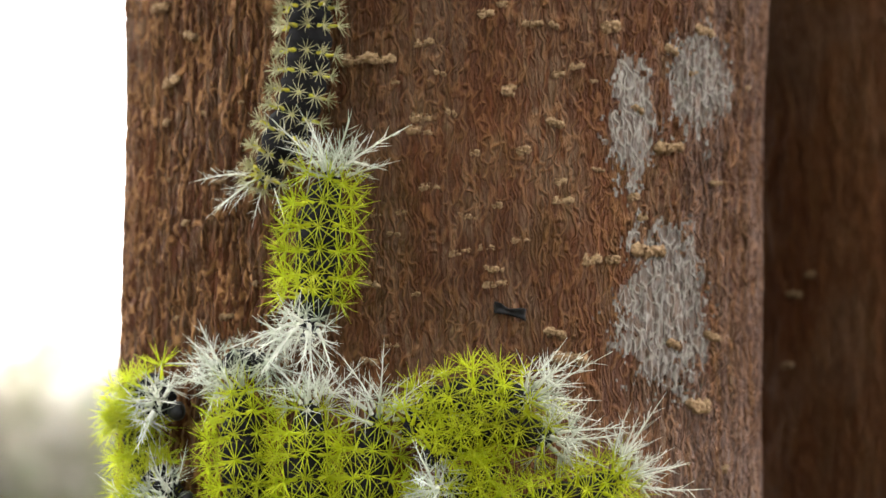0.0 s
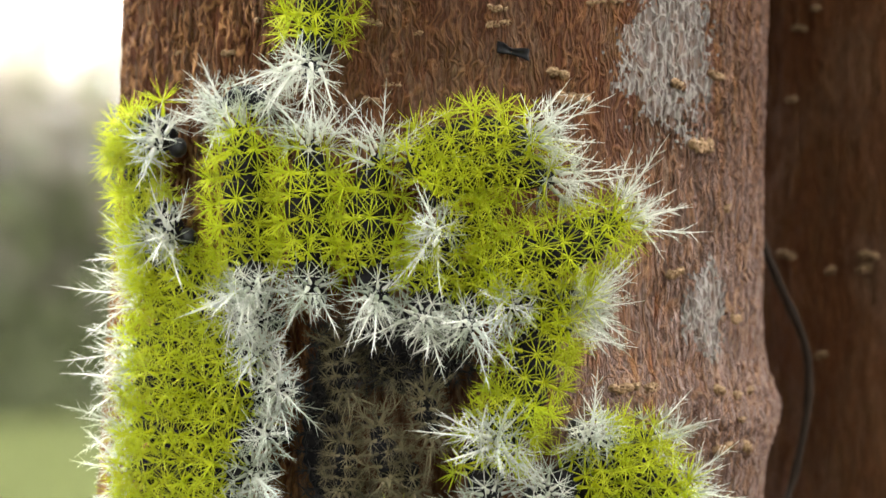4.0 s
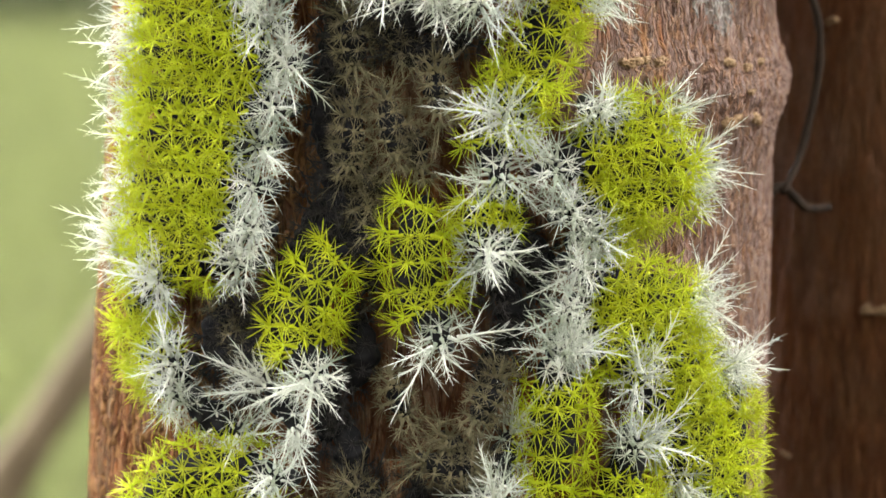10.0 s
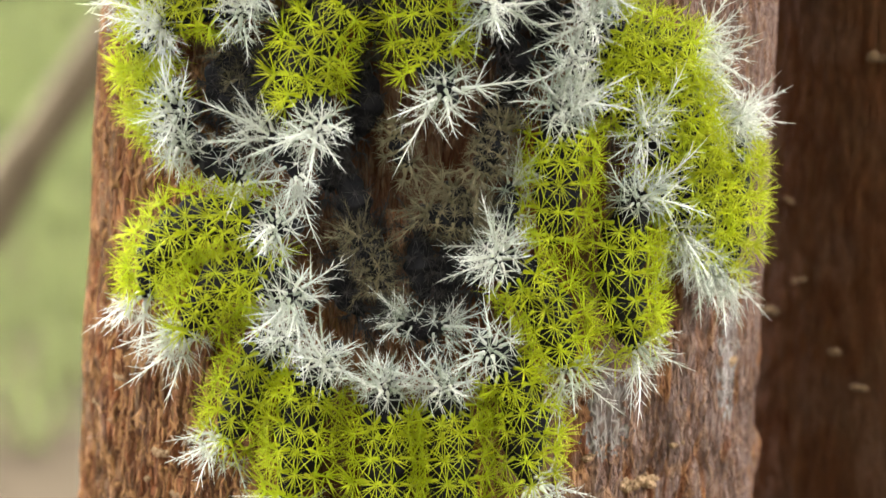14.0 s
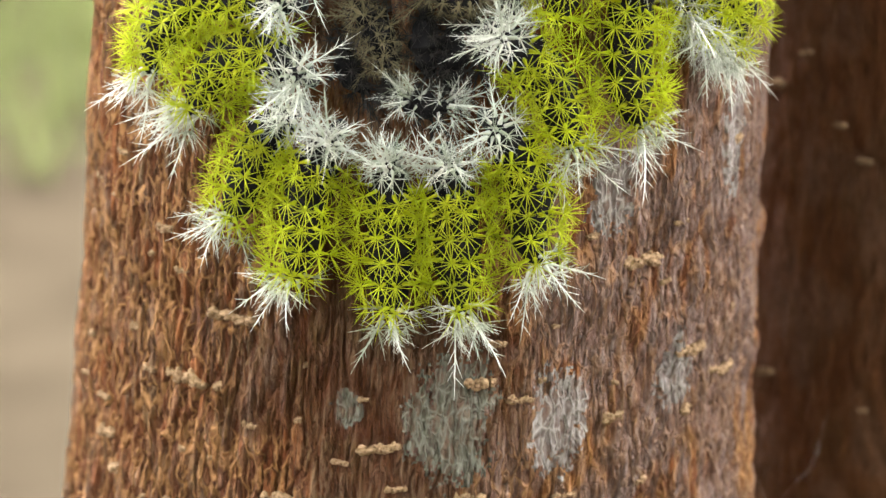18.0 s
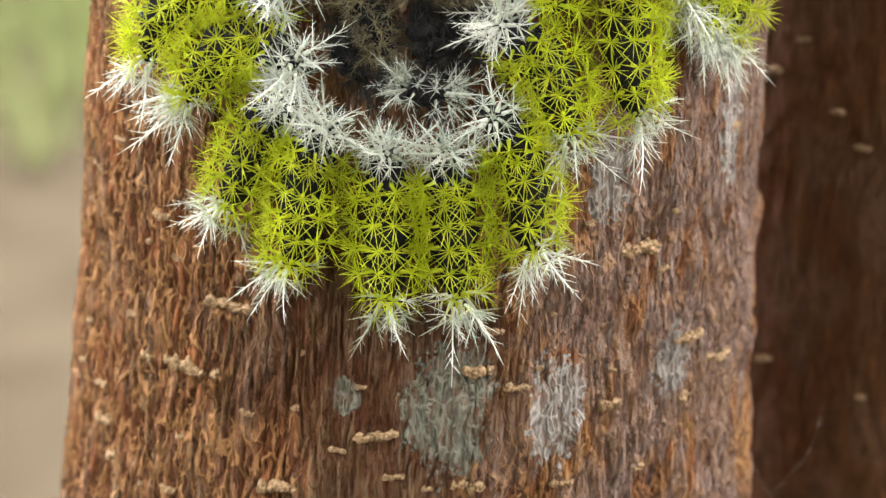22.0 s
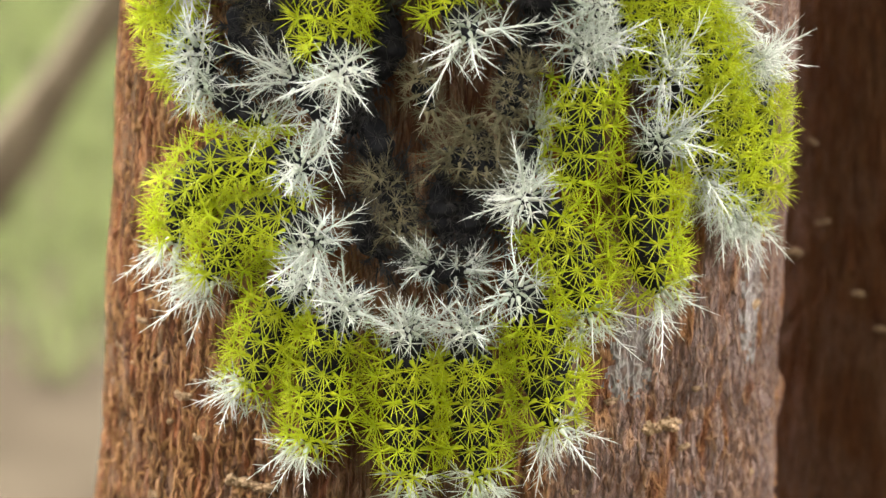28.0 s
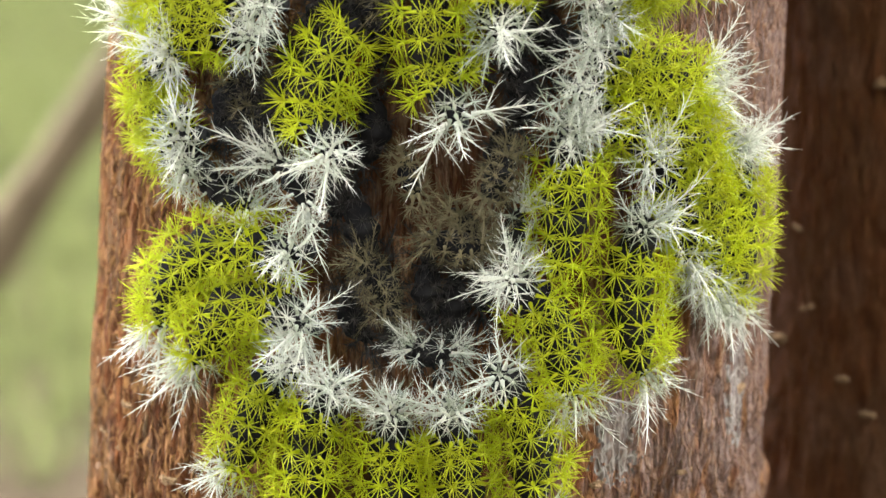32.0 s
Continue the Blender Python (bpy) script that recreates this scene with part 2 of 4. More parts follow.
def lichen_material(name, green, k):
    m, n, l, p = material(name)
    col = crust_colour(n, l, lambda c: tuple(x * k for x in c), green)
    spot = noise_node(n, l, 420, (1, 1, 0.5), 4)
    col = mix_node(n, l, ramp_node(n, l, spot.outputs[0], [(0.48, (0, 0, 0)), (0.62, (0.5, 0.5, 0.5))]).outputs[0], col, (0.13, 0.075, 0.05))
    web = cell_ridges(n, l, 620, (1, 1, 0.33), [(0.0, 1.0), (0.06, 0.7), (0.14, 0.0)])
    dip = cell_ridges(n, l, 330, (1, 1, 0.2), [(0.0, 0.0), (0.03, 0.0), (0.07, 1.0), (0.16, 0.0)])
    col = mix_node(n, l, scaled(n, l, dip, 0.35), col, (0.09, 0.055, 0.04))
    col = mix_node(n, l, scaled(n, l, web, 0.6), col, tuple(min(1, k * 1.25) * (x * (1 - green) + y * green) for x, y in zip((0.56, 0.49, 0.47), (0.46, 0.47, 0.36))))
    l.new(col, p.inputs["Base Color"])
    p.inputs["Roughness"].default_value = 0.9
    p.inputs["Specular IOR Level"].default_value = 0.1
    bump(n, l, p, scaled(n, l, web, 0.5, scaled(n, l, dip, -0.3, scaled(n, l, spot.outputs[0], 0.8))), 0.9, 0.0006)
    return m


BARK = bark_material("reddish brown bark", (0.92, 0.69, 0.46), (0.61, 0.525, 0.455))
# the second stem's shade is put into this lower tint
BARK_SHADED = bark_material("brown bark darkened for shade", (0.37, 0.29, 0.195), (0.38, 0.29, 0.2), 0.3)
CORK = plain_material("tan cork", (0.11, 0.06, 0.03), (0.41, 0.275, 0.16), 1700, 0.9, (1, 1, 1), 1.0)
# cork for that stem, darkened to match its shade
CORK_SHADED = plain_material("cork darkened for shade", (0.09, 0.054, 0.028), (0.20, 0.13, 0.072), 900, 0.9)
LICHEN = lichen_material("pale pinkish lichen", 0.25, 0.50)
LICHEN_DULL = lichen_material("dull grey lichen", 0.3, 0.42)
LICHEN_GREEN = lichen_material("grey green lichen", 0.8, 0.30)
GREEN = spine_material("yellow green bristle", (0.395, 0.425, 0.010), (0.74, 0.80, 0.034), 0.5)
WHITE = spine_material("white bristle", (0.64, 0.645, 0.575), (0.92, 0.925, 0.86), 0.45)
PALE_HAIR = spine_material("pale grey green bristle", (0.37, 0.40, 0.31), (0.65, 0.68, 0.565), 0.5)
GREY = spine_material("grey brown bristle", (0.062, 0.053, 0.027), (0.31, 0.26, 0.148), 0.3, 0.7)
CREAM = spine_material("cream bristle", (0.36, 0.33, 0.16), (0.6, 0.56, 0.34), 0.25)
YELLOW = spine_material("yellow stalk", (0.45, 0.42, 0.03), (0.6, 0.55, 0.06), 0.2)
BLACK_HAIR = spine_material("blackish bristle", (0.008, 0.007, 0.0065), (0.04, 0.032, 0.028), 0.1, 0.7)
SKIN = plain_material("black velvety skin", (0.004, 0.004, 0.005), (0.014, 0.013, 0.014), 500, 0.85, (1, 1, 1), 0.5)
HEAD = plain_material("glossy black head", (0.006, 0.006, 0.008), (0.016, 0.016, 0.018), 300, 0.4, (1, 1, 1), 0.2)
TWIG = plain_material("brown twig", (0.008, 0.005, 0.0035), (0.022, 0.014, 0.009), 400, 0.85, (1, 1, 0.3), 0.5)
BRANCH = plain_material("pale brown branch", (0.05, 0.037, 0.022), (0.078, 0.06, 0.036), 60, 0.85, (1, 1, 0.3), 0.4, 0.002)
DEBRIS = plain_material("black leaf scrap", (0.003, 0.003, 0.004), (0.016, 0.015, 0.015), 900, 0.6)
SILK = plain_material("pale silk", (0.4, 0.38, 0.36), (0.6, 0.57, 0.54), 300, 0.5)
SOIL = plain_material("dry leaf litter", (0.0132, 0.0102, 0.0068), (0.023, 0.0181, 0.0122), 5, 0.95, (1, 1, 1), 0.5, 0.02)
GRASS = spine_material("grass blade", (0.044, 0.053, 0.0175), (0.071, 0.078, 0.029), 0.4)
LEAF_DARK = spine_material("dark green leaf", (0.03, 0.05, 0.012), (0.07, 0.10, 0.03), 0.3)
LEAF_YOUNG = spine_material("young green leaf", (0.14, 0.155, 0.078), (0.20, 0.215, 0.115), 0.6)
LEAF_DRY = spine_material("olive brown leaf", (0.23, 0.205, 0.165), (0.34, 0.31, 0.25), 0.55)


# ---- mesh helpers ----
def mesh_of(name, verts, faces, mats, smooth=True, idx=None):
    me = bpy.data.meshes.new(name)
    me.from_pydata(verts, [], faces)
    for m in mats if isinstance(mats, (list, tuple)) else [mats]:
        me.materials.append(m)
    if smooth:
        me.polygons.foreach_set("use_smooth", [True] * len(me.polygons))
    if idx is not None:
        me.polygons.foreach_set("material_index", idx)
    me.update()
    return me


def child(name, me, parent, m=None, label=""):
    ob = new(name, me)
    ob.parent = parent
    if m is not None:
        ob.matrix_basis = m
    if label:
        tagged(ob, label)
    return ob


def frame_on(d):
    """Two unit vectors across d."""
    d = np.asarray(d, float)
    a = np.cross(d, (0.31, 0.77, 0.55))
    if np.linalg.norm(a) < 1e-3:
        a = np.cross(d, (1, 0, 0))
    a /= np.linalg.norm(a)
    return a, np.cross(d, a)


def tube(verts, faces, pts, radii, sides=3, close=True):
    """Adds a tapered tube along pts to the lists."""
    pts = np.asarray(pts, float)
    base = len(verts)
    n = len(pts)
    for i in range(n):
        d = pts[min(i + 1, n - 1)] - pts[max(i - 1, 0)]
        d = d / (np.linalg.norm(d) + 1e-12)
        a, b = frame_on(d)
        for k in range(sides):
            w = 2 * math.pi * k / sides
            verts.append(tuple(pts[i] + radii[i] * (math.cos(w) * a + math.sin(w) * b)))
    for i in range(n - 1):
        for k in range(sides):
            j = (k + 1) % sides
            faces.append((base + i * sides + k, base + i * sides + j, base + (i + 1) * sides + j, base + (i + 1) * sides + k))
    if close:
        faces.append(tuple(base + k for k in range(sides))[::-1])
        faces.append(tuple(base + (n - 1) * sides + k for k in range(sides)))


def tube_mesh(name, pts, radii, mat, sides=8):
    v, f = [], []
    tube(v, f, pts, radii, sides)
    return mesh_of(name, v, f, mat)


def curve_points(keys, n):
    """A smooth line through the key points (Catmull-Rom), n points at even steps of length."""
    k = np.asarray(keys, float)
    k = np.vstack([2 * k[0] - k[1], k, 2 * k[-1] - k[-2]])
    out = []
    for i in range(1, len(k) - 2):
        for u in np.linspace(0, 1, 24, endpoint=False):
            p0, p1, p2, p3 = k[i - 1], k[i], k[i + 1], k[i + 2]
            out.append(0.5 * (2 * p1 + (p2 - p0) * u + (2 * p0 - 5 * p1 + 4 * p2 - p3) * u * u + (3 * p1 - p0 - 3 * p2 + p3) * u ** 3))
    out.append(k[-2])
    out = np.array(out)
    s = np.concatenate([[0], np.cumsum(np.linalg.norm(np.diff(out, axis=0), axis=1))])
    q = np.linspace(0, s[-1], n)
    return np.stack([np.interp(q, s, out[:, i]) for i in range(out.shape[1])], 1), s[-1]


# ---- the trunk ----
PROFILE = np.array([(0.0, -0.05, 0.118), (0.40, -0.022, 0.097), (0.70, -0.006, 0.085), (0.86, 0.0035, 0.0778), (0.90, 0.0053, 0.0758), (0.925, 0.0071, 0.0746),
                    (0.955, 0.0082, 0.0741), (0.975, 0.0097, 0.0735), (1.0, 0.0105, 0.0732), (1.05, 0.0130, 0.0722), (1.10, 0.0158, 0.0714),
                    (1.14, 0.0175, 0.0709), (1.18, 0.0191, 0.0711), (1.22, 0.0211, 0.0720), (1.5, 0.034, 0.070), (2.5, 0.06, 0.062)])


def trunk_centre(z):
    return np.interp(z, PROFILE[:, 0], PROFILE[:, 1])


def trunk_radius(z):
    return np.interp(z, PROFILE[:, 0], PROFILE[:, 2])


def on_trunk(deg, z, h=0.0):
    a = np.radians(deg)
    r = trunk_radius(z) + h
    return np.array([trunk_centre(z) + r * np.sin(a), -r * np.cos(a), z])


def bark_relief(th, z, rough):
    """Height in metres over the plain trunk, and how much is crack and how much raised edge. th in radians."""
    s = th * 0.073
    deg = np.degrees(th)
    w = vnoise(s * 260, z * 120, 3) - 0.5
    coarse = np.clip(rough + sstep(-8, -34, deg) + sstep(0.965, 0.925, z) * 0.65 + 0.8 * sstep(24, 50, deg), 0, 1)
    n1 = 0.6 * vnoise(s * 740 + w * 2.4, z * 72, 5) + 0.4 * vnoise(s * 1250 + w, z * 150, 6)
    c1 = sstep(0.74, 0.96, ridge(n1))
    n2 = vnoise(s * 1000 + w * 1.2, z * 160 + s * 60, 7)
    c2 = sstep(0.78, 1.0, ridge(n2))
    n3 = 0.6 * vnoise(s * 800 + w * 2.4, z * 120, 8) + 0.4 * vnoise(s * 1300 + w * 2, z * 210, 12)
    c3 = sstep(0.80, 1.0, ridge(n3))
    e1 = sstep(0.30, 0.55, ridge(n1)) * (1 - sstep(0.55, 0.72, ridge(n1)))
    h = coarse * (-0.0009 * c1 - 0.0004 * c2 + 0.0004 * e1)
    h += (1 - 0.7 * coarse) * (-0.0002 * c3 + 0.00012 * (vnoise(s * 1500, z * 260, 9) - 0.5))
    h += (0.0012 + 0.0006 * coarse) * (vnoise(s * 45, z * 26, 10) - 0.5) + 0.00025 * coarse * (vnoise(s * 1100, z * 420, 11) - 0.5)
    h += sstep(0.97, 0.93, z) * (0.4 + 0.6 * sstep(0, 25, deg)) * (0.0022 * (vnoise(s * 150, z * 85, 15) - 0.5) + 0.0012 * (vnoise(s * 380, z * 190, 16) - 0.5))
    band = sstep(14, 30, deg) * 0.45 * np.exp(-((z - 1.0665) / 0.0095) ** 4)
    c4 = sstep(0.72, 0.95, ridge(0.7 * vnoise(s * 130, z * 620 + w, 13) + 0.3 * vnoise(s * 400, z * 1100, 14)))
    h = h * (1 - 0.8 * band) - 0.0013 * band * c4
    c1, c2, c3, e1 = c1 * (1 - band) + c4 * band, c2 * (1 - band), c3 * (1 - band), e1 * (1 - band)
    return h, np.clip(coarse * (c1 + 0.4 * c2) + (1 - coarse) * 0.6 * c3, 0, 1), coarse * e1 * 0.8


def node_scar(th, z):
    """The swollen ring where a limb once grew."""
    d = np.degrees(th)
    on = sstep(12, 30, d)
    zz = z - 0.0665 - 1.0 + 0.002 * np.sin(th * 7)
    return on * (0.0040 * np.exp(-(zz / 0.009) ** 2) + 0.0007 * np.exp(-(zz / 0.014) ** 2) * (ridge(vnoise(th * 9, zz * 420 + 50, 77)) - 0.5))


LICHENS = [(33, 1.180, 0.0062, 0.0125, 2), (49, 1.190, 0.0095, 0.0115, 2), (41, 1.1415, 0.0125, 0.0165, 2), (6, 0.9055, 0.0085, 0.0125, 1), (24, 0.9045, 0.0055, 0.0115, 0), (47, 0.908, 0.006, 0.008, 0), (61, 0.957, 0.0055, 0.011, 0), (50, 1.088, 0.007, 0.009, 2), (31, 0.951, 0.005, 0.008, 2), (-10, 0.9085, 0.0026, 0.004, 1)]


def trunk_grid():
    th = np.radians(np.concatenate([np.arange(-180, -106, 6.0), np.arange(-106, 106, 0.26), np.arange(106, 180, 6.0)]))
    z = np.concatenate([np.arange(0, 0.84, 0.02), np.arange(0.84, 1.24, 0.00062), np.arange(1.24, 2.501, 0.03)])
    return th, z


def build_trunk():
    th, z = trunk_grid()
    T, Z = np.meshgrid(th, z)
    h, crack, edge = bark_relief(T, Z, 0.0)
    h = h + node_scar(T, Z)
    d, s = np.degrees(T), T * 0.073
    R = trunk_radius(Z) + h
    X, Y = trunk_centre(Z) + R * np.sin(T), -R * np.cos(T)
    nz, nt = T.shape
    verts = np.stack([X, Y, Z], -1).reshape(-1, 3)
    i = np.arange(nz * nt).reshape(nz, nt)
    j = np.roll(i, -1, axis=1)
    faces = np.stack([i[:-1], j[:-1], j[1:], i[1:]], -1).reshape(-1, 4)
    me = bpy.data.meshes.new("trunk")
    me.from_pydata(verts, [], faces)
    me.materials.append(BARK)
    me.polygons.foreach_set("use_smooth", [True] * len(me.polygons))
    smooth = sstep(1.06, 1.11, Z - 0.018 * sstep(10, 25, d)) * sstep(-36, -24, d)
    crack, edge = crack * (1 - 0.8 * smooth), edge * (1 - 0.8 * smooth)
    ring = sstep(14, 30, d) * np.exp(-((Z - 1.0665) / 0.012) ** 4)
    edge = np.maximum(edge, 0.85 * ring * sstep(0.5, 0.75, 0.6 * vnoise(s * 90, Z * 560, 33) + 0.4 * vnoise(s * 300, Z * 900, 34)))
    stain = 0.55 * vnoise(s * 110, Z * 38, 21) + 0.45 * vnoise(s * 420, Z * 90, 22)
    mid = np.exp(-((Z - 1.05) / 0.055) ** 2)
    pale = sstep(0.52, 0.74, stain + 0.30 * sstep(22, 62, d) + 0.42 * mid * sstep(12, 26, d) - 0.10) * (0.25 + 0.7 * sstep(5, 35, d))
    # pale crust, made stronger at the right edge for light that falls there
    pale = pale * (1 - 0.6 * crack) * (1 - 0.8 * sstep(1.09, 1.13, Z)) + 0.9 * sstep(40, 54, d) * sstep(1.08, 1.12, Z) * sstep(0.30, 0.52, 0.5 * vnoise(s * 700, Z * 60, 35) + 0.5 * vnoise(s * 260, Z * 40, 36)) + 0.8 * sstep(0.985, 0.955, Z) * sstep(8, 26, d) * sstep(0.40, 0.6, 0.6 * vnoise(s * 150, Z * 60, 25) + 0.4 * vnoise(s * 420, Z * 210, 29))
    pale = np.clip(pale, 0, 1)
    # darker bark below the cluster, its shade put into the colour
    painted_shade = sstep(0.45, 0.62, vnoise(s * 55, Z * 45, 27) + 0.45 * np.exp(-((d + 7) / 17) ** 2) + 0.04) * sstep(0.96, 0.945, Z) * sstep(32, 16, np.abs(d + 7))
    # soil: distance from each hollow's middle; shade is painted inside it
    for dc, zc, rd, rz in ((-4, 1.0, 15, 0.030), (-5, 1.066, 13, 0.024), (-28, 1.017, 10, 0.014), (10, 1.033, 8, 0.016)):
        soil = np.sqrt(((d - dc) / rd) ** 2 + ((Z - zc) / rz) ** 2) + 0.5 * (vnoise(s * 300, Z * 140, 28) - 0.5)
        painted_shade = np.maximum(painted_shade, sstep(1.1, 0.8, soil))
    # that painted shade, plus bark that is darker towards the top
    deep = 0.9 * painted_shade + 0.7 * sstep(1.09, 1.14, Z) * (0.85 + 0.8 * (vnoise(s * 60, Z * 40, 24) - 0.3))
    crusts = []
    for c, (deg, zc, rx, rz, kind) in enumerate(LICHENS):
        u = (T - radians(deg)) * trunk_radius(zc) / rx
        v = (Z - zc) / rz
        crusts.append(np.sqrt(u * u + v * v) + 0.5 * (vnoise(s * 230, Z * 200, 31 + c) - 0.5) + 0.3 * (vnoise(s * 800, Z * 600, 41 + c) - 0.5))
        soft = sstep(1.12, 0.92, crusts[-1])
        pale = np.maximum(pale, soft * (0.7 - 0.4 * crack) * (0.4 if kind == 2 else 1))
    low = np.clip(sstep(0.985, 0.945, Z) * (1 - 0.8 * np.exp(-((d + 7) / 17) ** 4)) * (1 - 0.35 * sstep(10, 25, d)) + sstep(-14, -30, d) + 0.5 * sstep(1.08, 1.12, Z) * (1 - smooth) + 0.6 * sstep(12, 26, d) * sstep(0.985, 1.01, Z) * (1 - smooth) + 0.5 * sstep(40, 56, d) * sstep(1.08, 1.1, Z), 0, 1)
    low = low * (1 - 0.8 * painted_shade)
    ochre = sstep(0.5, 0.7, 0.6 * vnoise(s * 90, Z * 70, 23) + 0.4 * vnoise(s * 300, Z * 160, 26)) * sstep(0.945, 0.92, Z) * sstep(8, 24, d) * 0.5
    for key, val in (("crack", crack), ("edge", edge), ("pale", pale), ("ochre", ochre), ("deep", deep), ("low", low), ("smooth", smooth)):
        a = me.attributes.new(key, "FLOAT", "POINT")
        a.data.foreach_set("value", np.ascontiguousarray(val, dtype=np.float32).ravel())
    me.update()
    tree = new("tree")
    tree.location = (-0.05, 0, 0)
    tagged(tree, "reddish-brown young tree trunk with fissured bark and corky lenticels", "tree")
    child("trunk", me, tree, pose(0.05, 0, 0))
    # lichen: thin crusts that follow the bark
    nor = np.stack([np.sin(T), -np.cos(T), 0 * T], -1)
    for c, (deg, zc, rx, rz, kind) in enumerate(LICHENS):
        rad = crusts[c] + 0.95 * (0.6 * vnoise(s * 1300, Z * 800, 61 + c) + 0.4 * vnoise(s * 2600, Z * 1700, 71 + c) - 0.5)
        keep = (rad[:-1, :-1] < 1) & (T[:-1, :-1] > radians(-100)) & (T[:-1, :-1] < radians(100))
        f = faces.reshape(nz - 1, nt, 4)[:, :-1][keep]
        used, inv = np.unique(f, return_inverse=True)
        lift = 0.00006 + 0.00008 * vnoise(s * 1500, Z * 900, 51).ravel()[used]
        pts = verts[used] + nor.reshape(-1, 3)[used] * lift[:, None]
        lm = mesh_of("lichen_patch", pts, inv.reshape(-1, 4), (LICHEN, LICHEN_GREEN, LICHEN_DULL)[kind])
        tagged(new("lichen_patch", lm), "grey-green crusty lichen patch grown on reddish bark" if kind == 1 else "pale pinkish-grey crusty lichen patch grown on reddish bark", "lichen", "lichens on the trunk")
    return tree


TREE = build_trunk()


def tree_crown():
    """Limbs and leaves high over the trunk, out of view, added to keep the light of the zenith off it."""
    rnd = np.random.RandomState(12)
    for k in range(7):
        a = k * 0.9 + rnd.uniform(-0.2, 0.2)
        t = np.array([math.cos(a) * 1.1, math.sin(a) * 1.1, 0.7 + 0.25 * rnd.rand()])
        m = pose(0.11, 0, 2.42)
        child("limb", tube_mesh("limb", [(0, 0, -0.1), t * (0.4, 0.4, 0.55), t], (0.032, 0.022, 0.007), BARK_SHADED, 7), TREE, m)
    n = 16000
    c = rnd.normal(size=(n, 3)) * (0.75, 0.75, 0.28) + (0.06, 0, 3.0)
    c = c[(c[:, 2] > 2.35) & (vnoise(c[:, 0] * 4 + 40, c[:, 1] * 4 + 40 + c[:, 2] * 3, 9) > 0.3)]
    d = rnd.normal(size=(len(c), 3)) * (1, 1, 0.5)
    d /= np.linalg.norm(d, axis=1)[:, None]
    e = np.cross(d, rnd.normal(size=(len(c), 3)) * (0.5, 0.5, 1))
    e /= np.linalg.norm(e, axis=1)[:, None]
    L = rnd.uniform(0.03, 0.06, (len(c), 1))
    q = np.stack([c - d * L, c + e * L * 0.4, c + d * L, c - e * L * 0.4], 1).reshape(-1, 3)
    child("crown", mesh_of("crown", q, np.arange(len(q)).reshape(-1, 4), LEAF_DARK, False), TREE, pose(0.05, 0, 0), "dark green leafy crown, added out of view")


tree_crown()


def lenticel_mesh(seed):
    """A corky bump with a split along it, wider than high."""
    rnd = random.Random(seed)
    bm = bmesh.new()
    n = rnd.randint(2, 4)
    for k in range(n):
        big = rnd.uniform(0.00062, 0.00092)
        m = pose((k - (n - 1) / 2) * 0.00105 + rnd.uniform(-0.0002, 0.0002), 0, rnd.uniform(-0.0003, 0.0003), 0, rnd.uniform(-30, 30), 0)
        bmesh.ops.create_icosphere(bm, subdivisions=3, radius=1, matrix=m @ Matrix.Diagonal((big, big * rnd.uniform(0.8, 1.3), big * rnd.uniform(0.7, 1.0), 1)))
        if rnd.random() < 0.6:
            m = pose((k - (n - 1) / 2) * 0.00105, 0, rnd.choice((-1, 1)) * 0.0006)
            bmesh.ops.create_icosphere(bm, subdivisions=1, radius=0.00045, matrix=m)
    for v in bm.verts:
        v.co += Vector(noise.noise_vector(v.co * 2600 + Vector((seed, 0, 0)))) * 0.0003 + Vector(noise.noise_vector(v.co * 5200 + Vector((seed, 4, 0)))) * 0.00022
        v.co.y += 0.00045 * math.exp(-((v.co.z + 0.0001 * math.sin(v.co.x * 3000)) / 0.00013) ** 2)
    me = bpy.data.meshes.new("lenticel")
    bm.to_mesh(me)
    bm.free()
    me.materials.append(CORK)
    me.polygons.foreach_set("use_smooth", [True] * len(me.polygons))
    return me


LENT = [lenticel_mesh(k) for k in range(8)]
LENT_SHADED = [m.copy() for m in LENT[:4]]
for m in LENT_SHADED:
    m.materials[0] = CORK_SHADED


def lenticels(size, *places):
    for deg, z in places:
        p = on_trunk(deg, z / 1000, float(node_scar(radians(deg), z / 1000)) - 0.0001)
        k = random.uniform(0.9, 1.3) * size
        m = pose(p[0] + 0.05, p[1], p[2], 0, random.uniform(-8, 8), deg) @ Matrix.Diagonal((k * random.uniform(0.7, 1.15), k * 0.85, k * random.uniform(0.65, 1.0), 1))
        child("lenticel", random.choice(LENT), TREE, m)


lenticels(1.5, (-58.9, 1211.3), (-48.7, 1202.6), (6.3, 1201.2), (28.1, 1199.6), (49.3, 1201.6), (40.9, 1195.8), (-14.5, 1192.6), (-10.3, 1192.3), (10.6, 1185.6), (-3.8, 1180.3), (-4, 1177.7), (18.7, 1178.8), (41.3, 1175.4), (25.3, 1151.1))
lenticels(1.5, (29.3, 1151.5), (36.9, 1153.5), (19.1, 1135.9), (21.6, 1131.4), (48.9, 1122.4), (42.7, 1134.7), (8.8, 1161.9), (34, 1182.6))
lenticels(1.15, (9, 1203.2), (14.3, 1199.1), (17.9, 1198.9), (-3.6, 1195.3), (18.9, 1189), (22.1, 1190.7), (1.2, 1180.7), (5, 1172.6), (13.1, 1173.2), (-2.2, 1166.1), (19.6, 1167), (20, 1163), (33.3, 1164.6), (4.1, 1159.7))
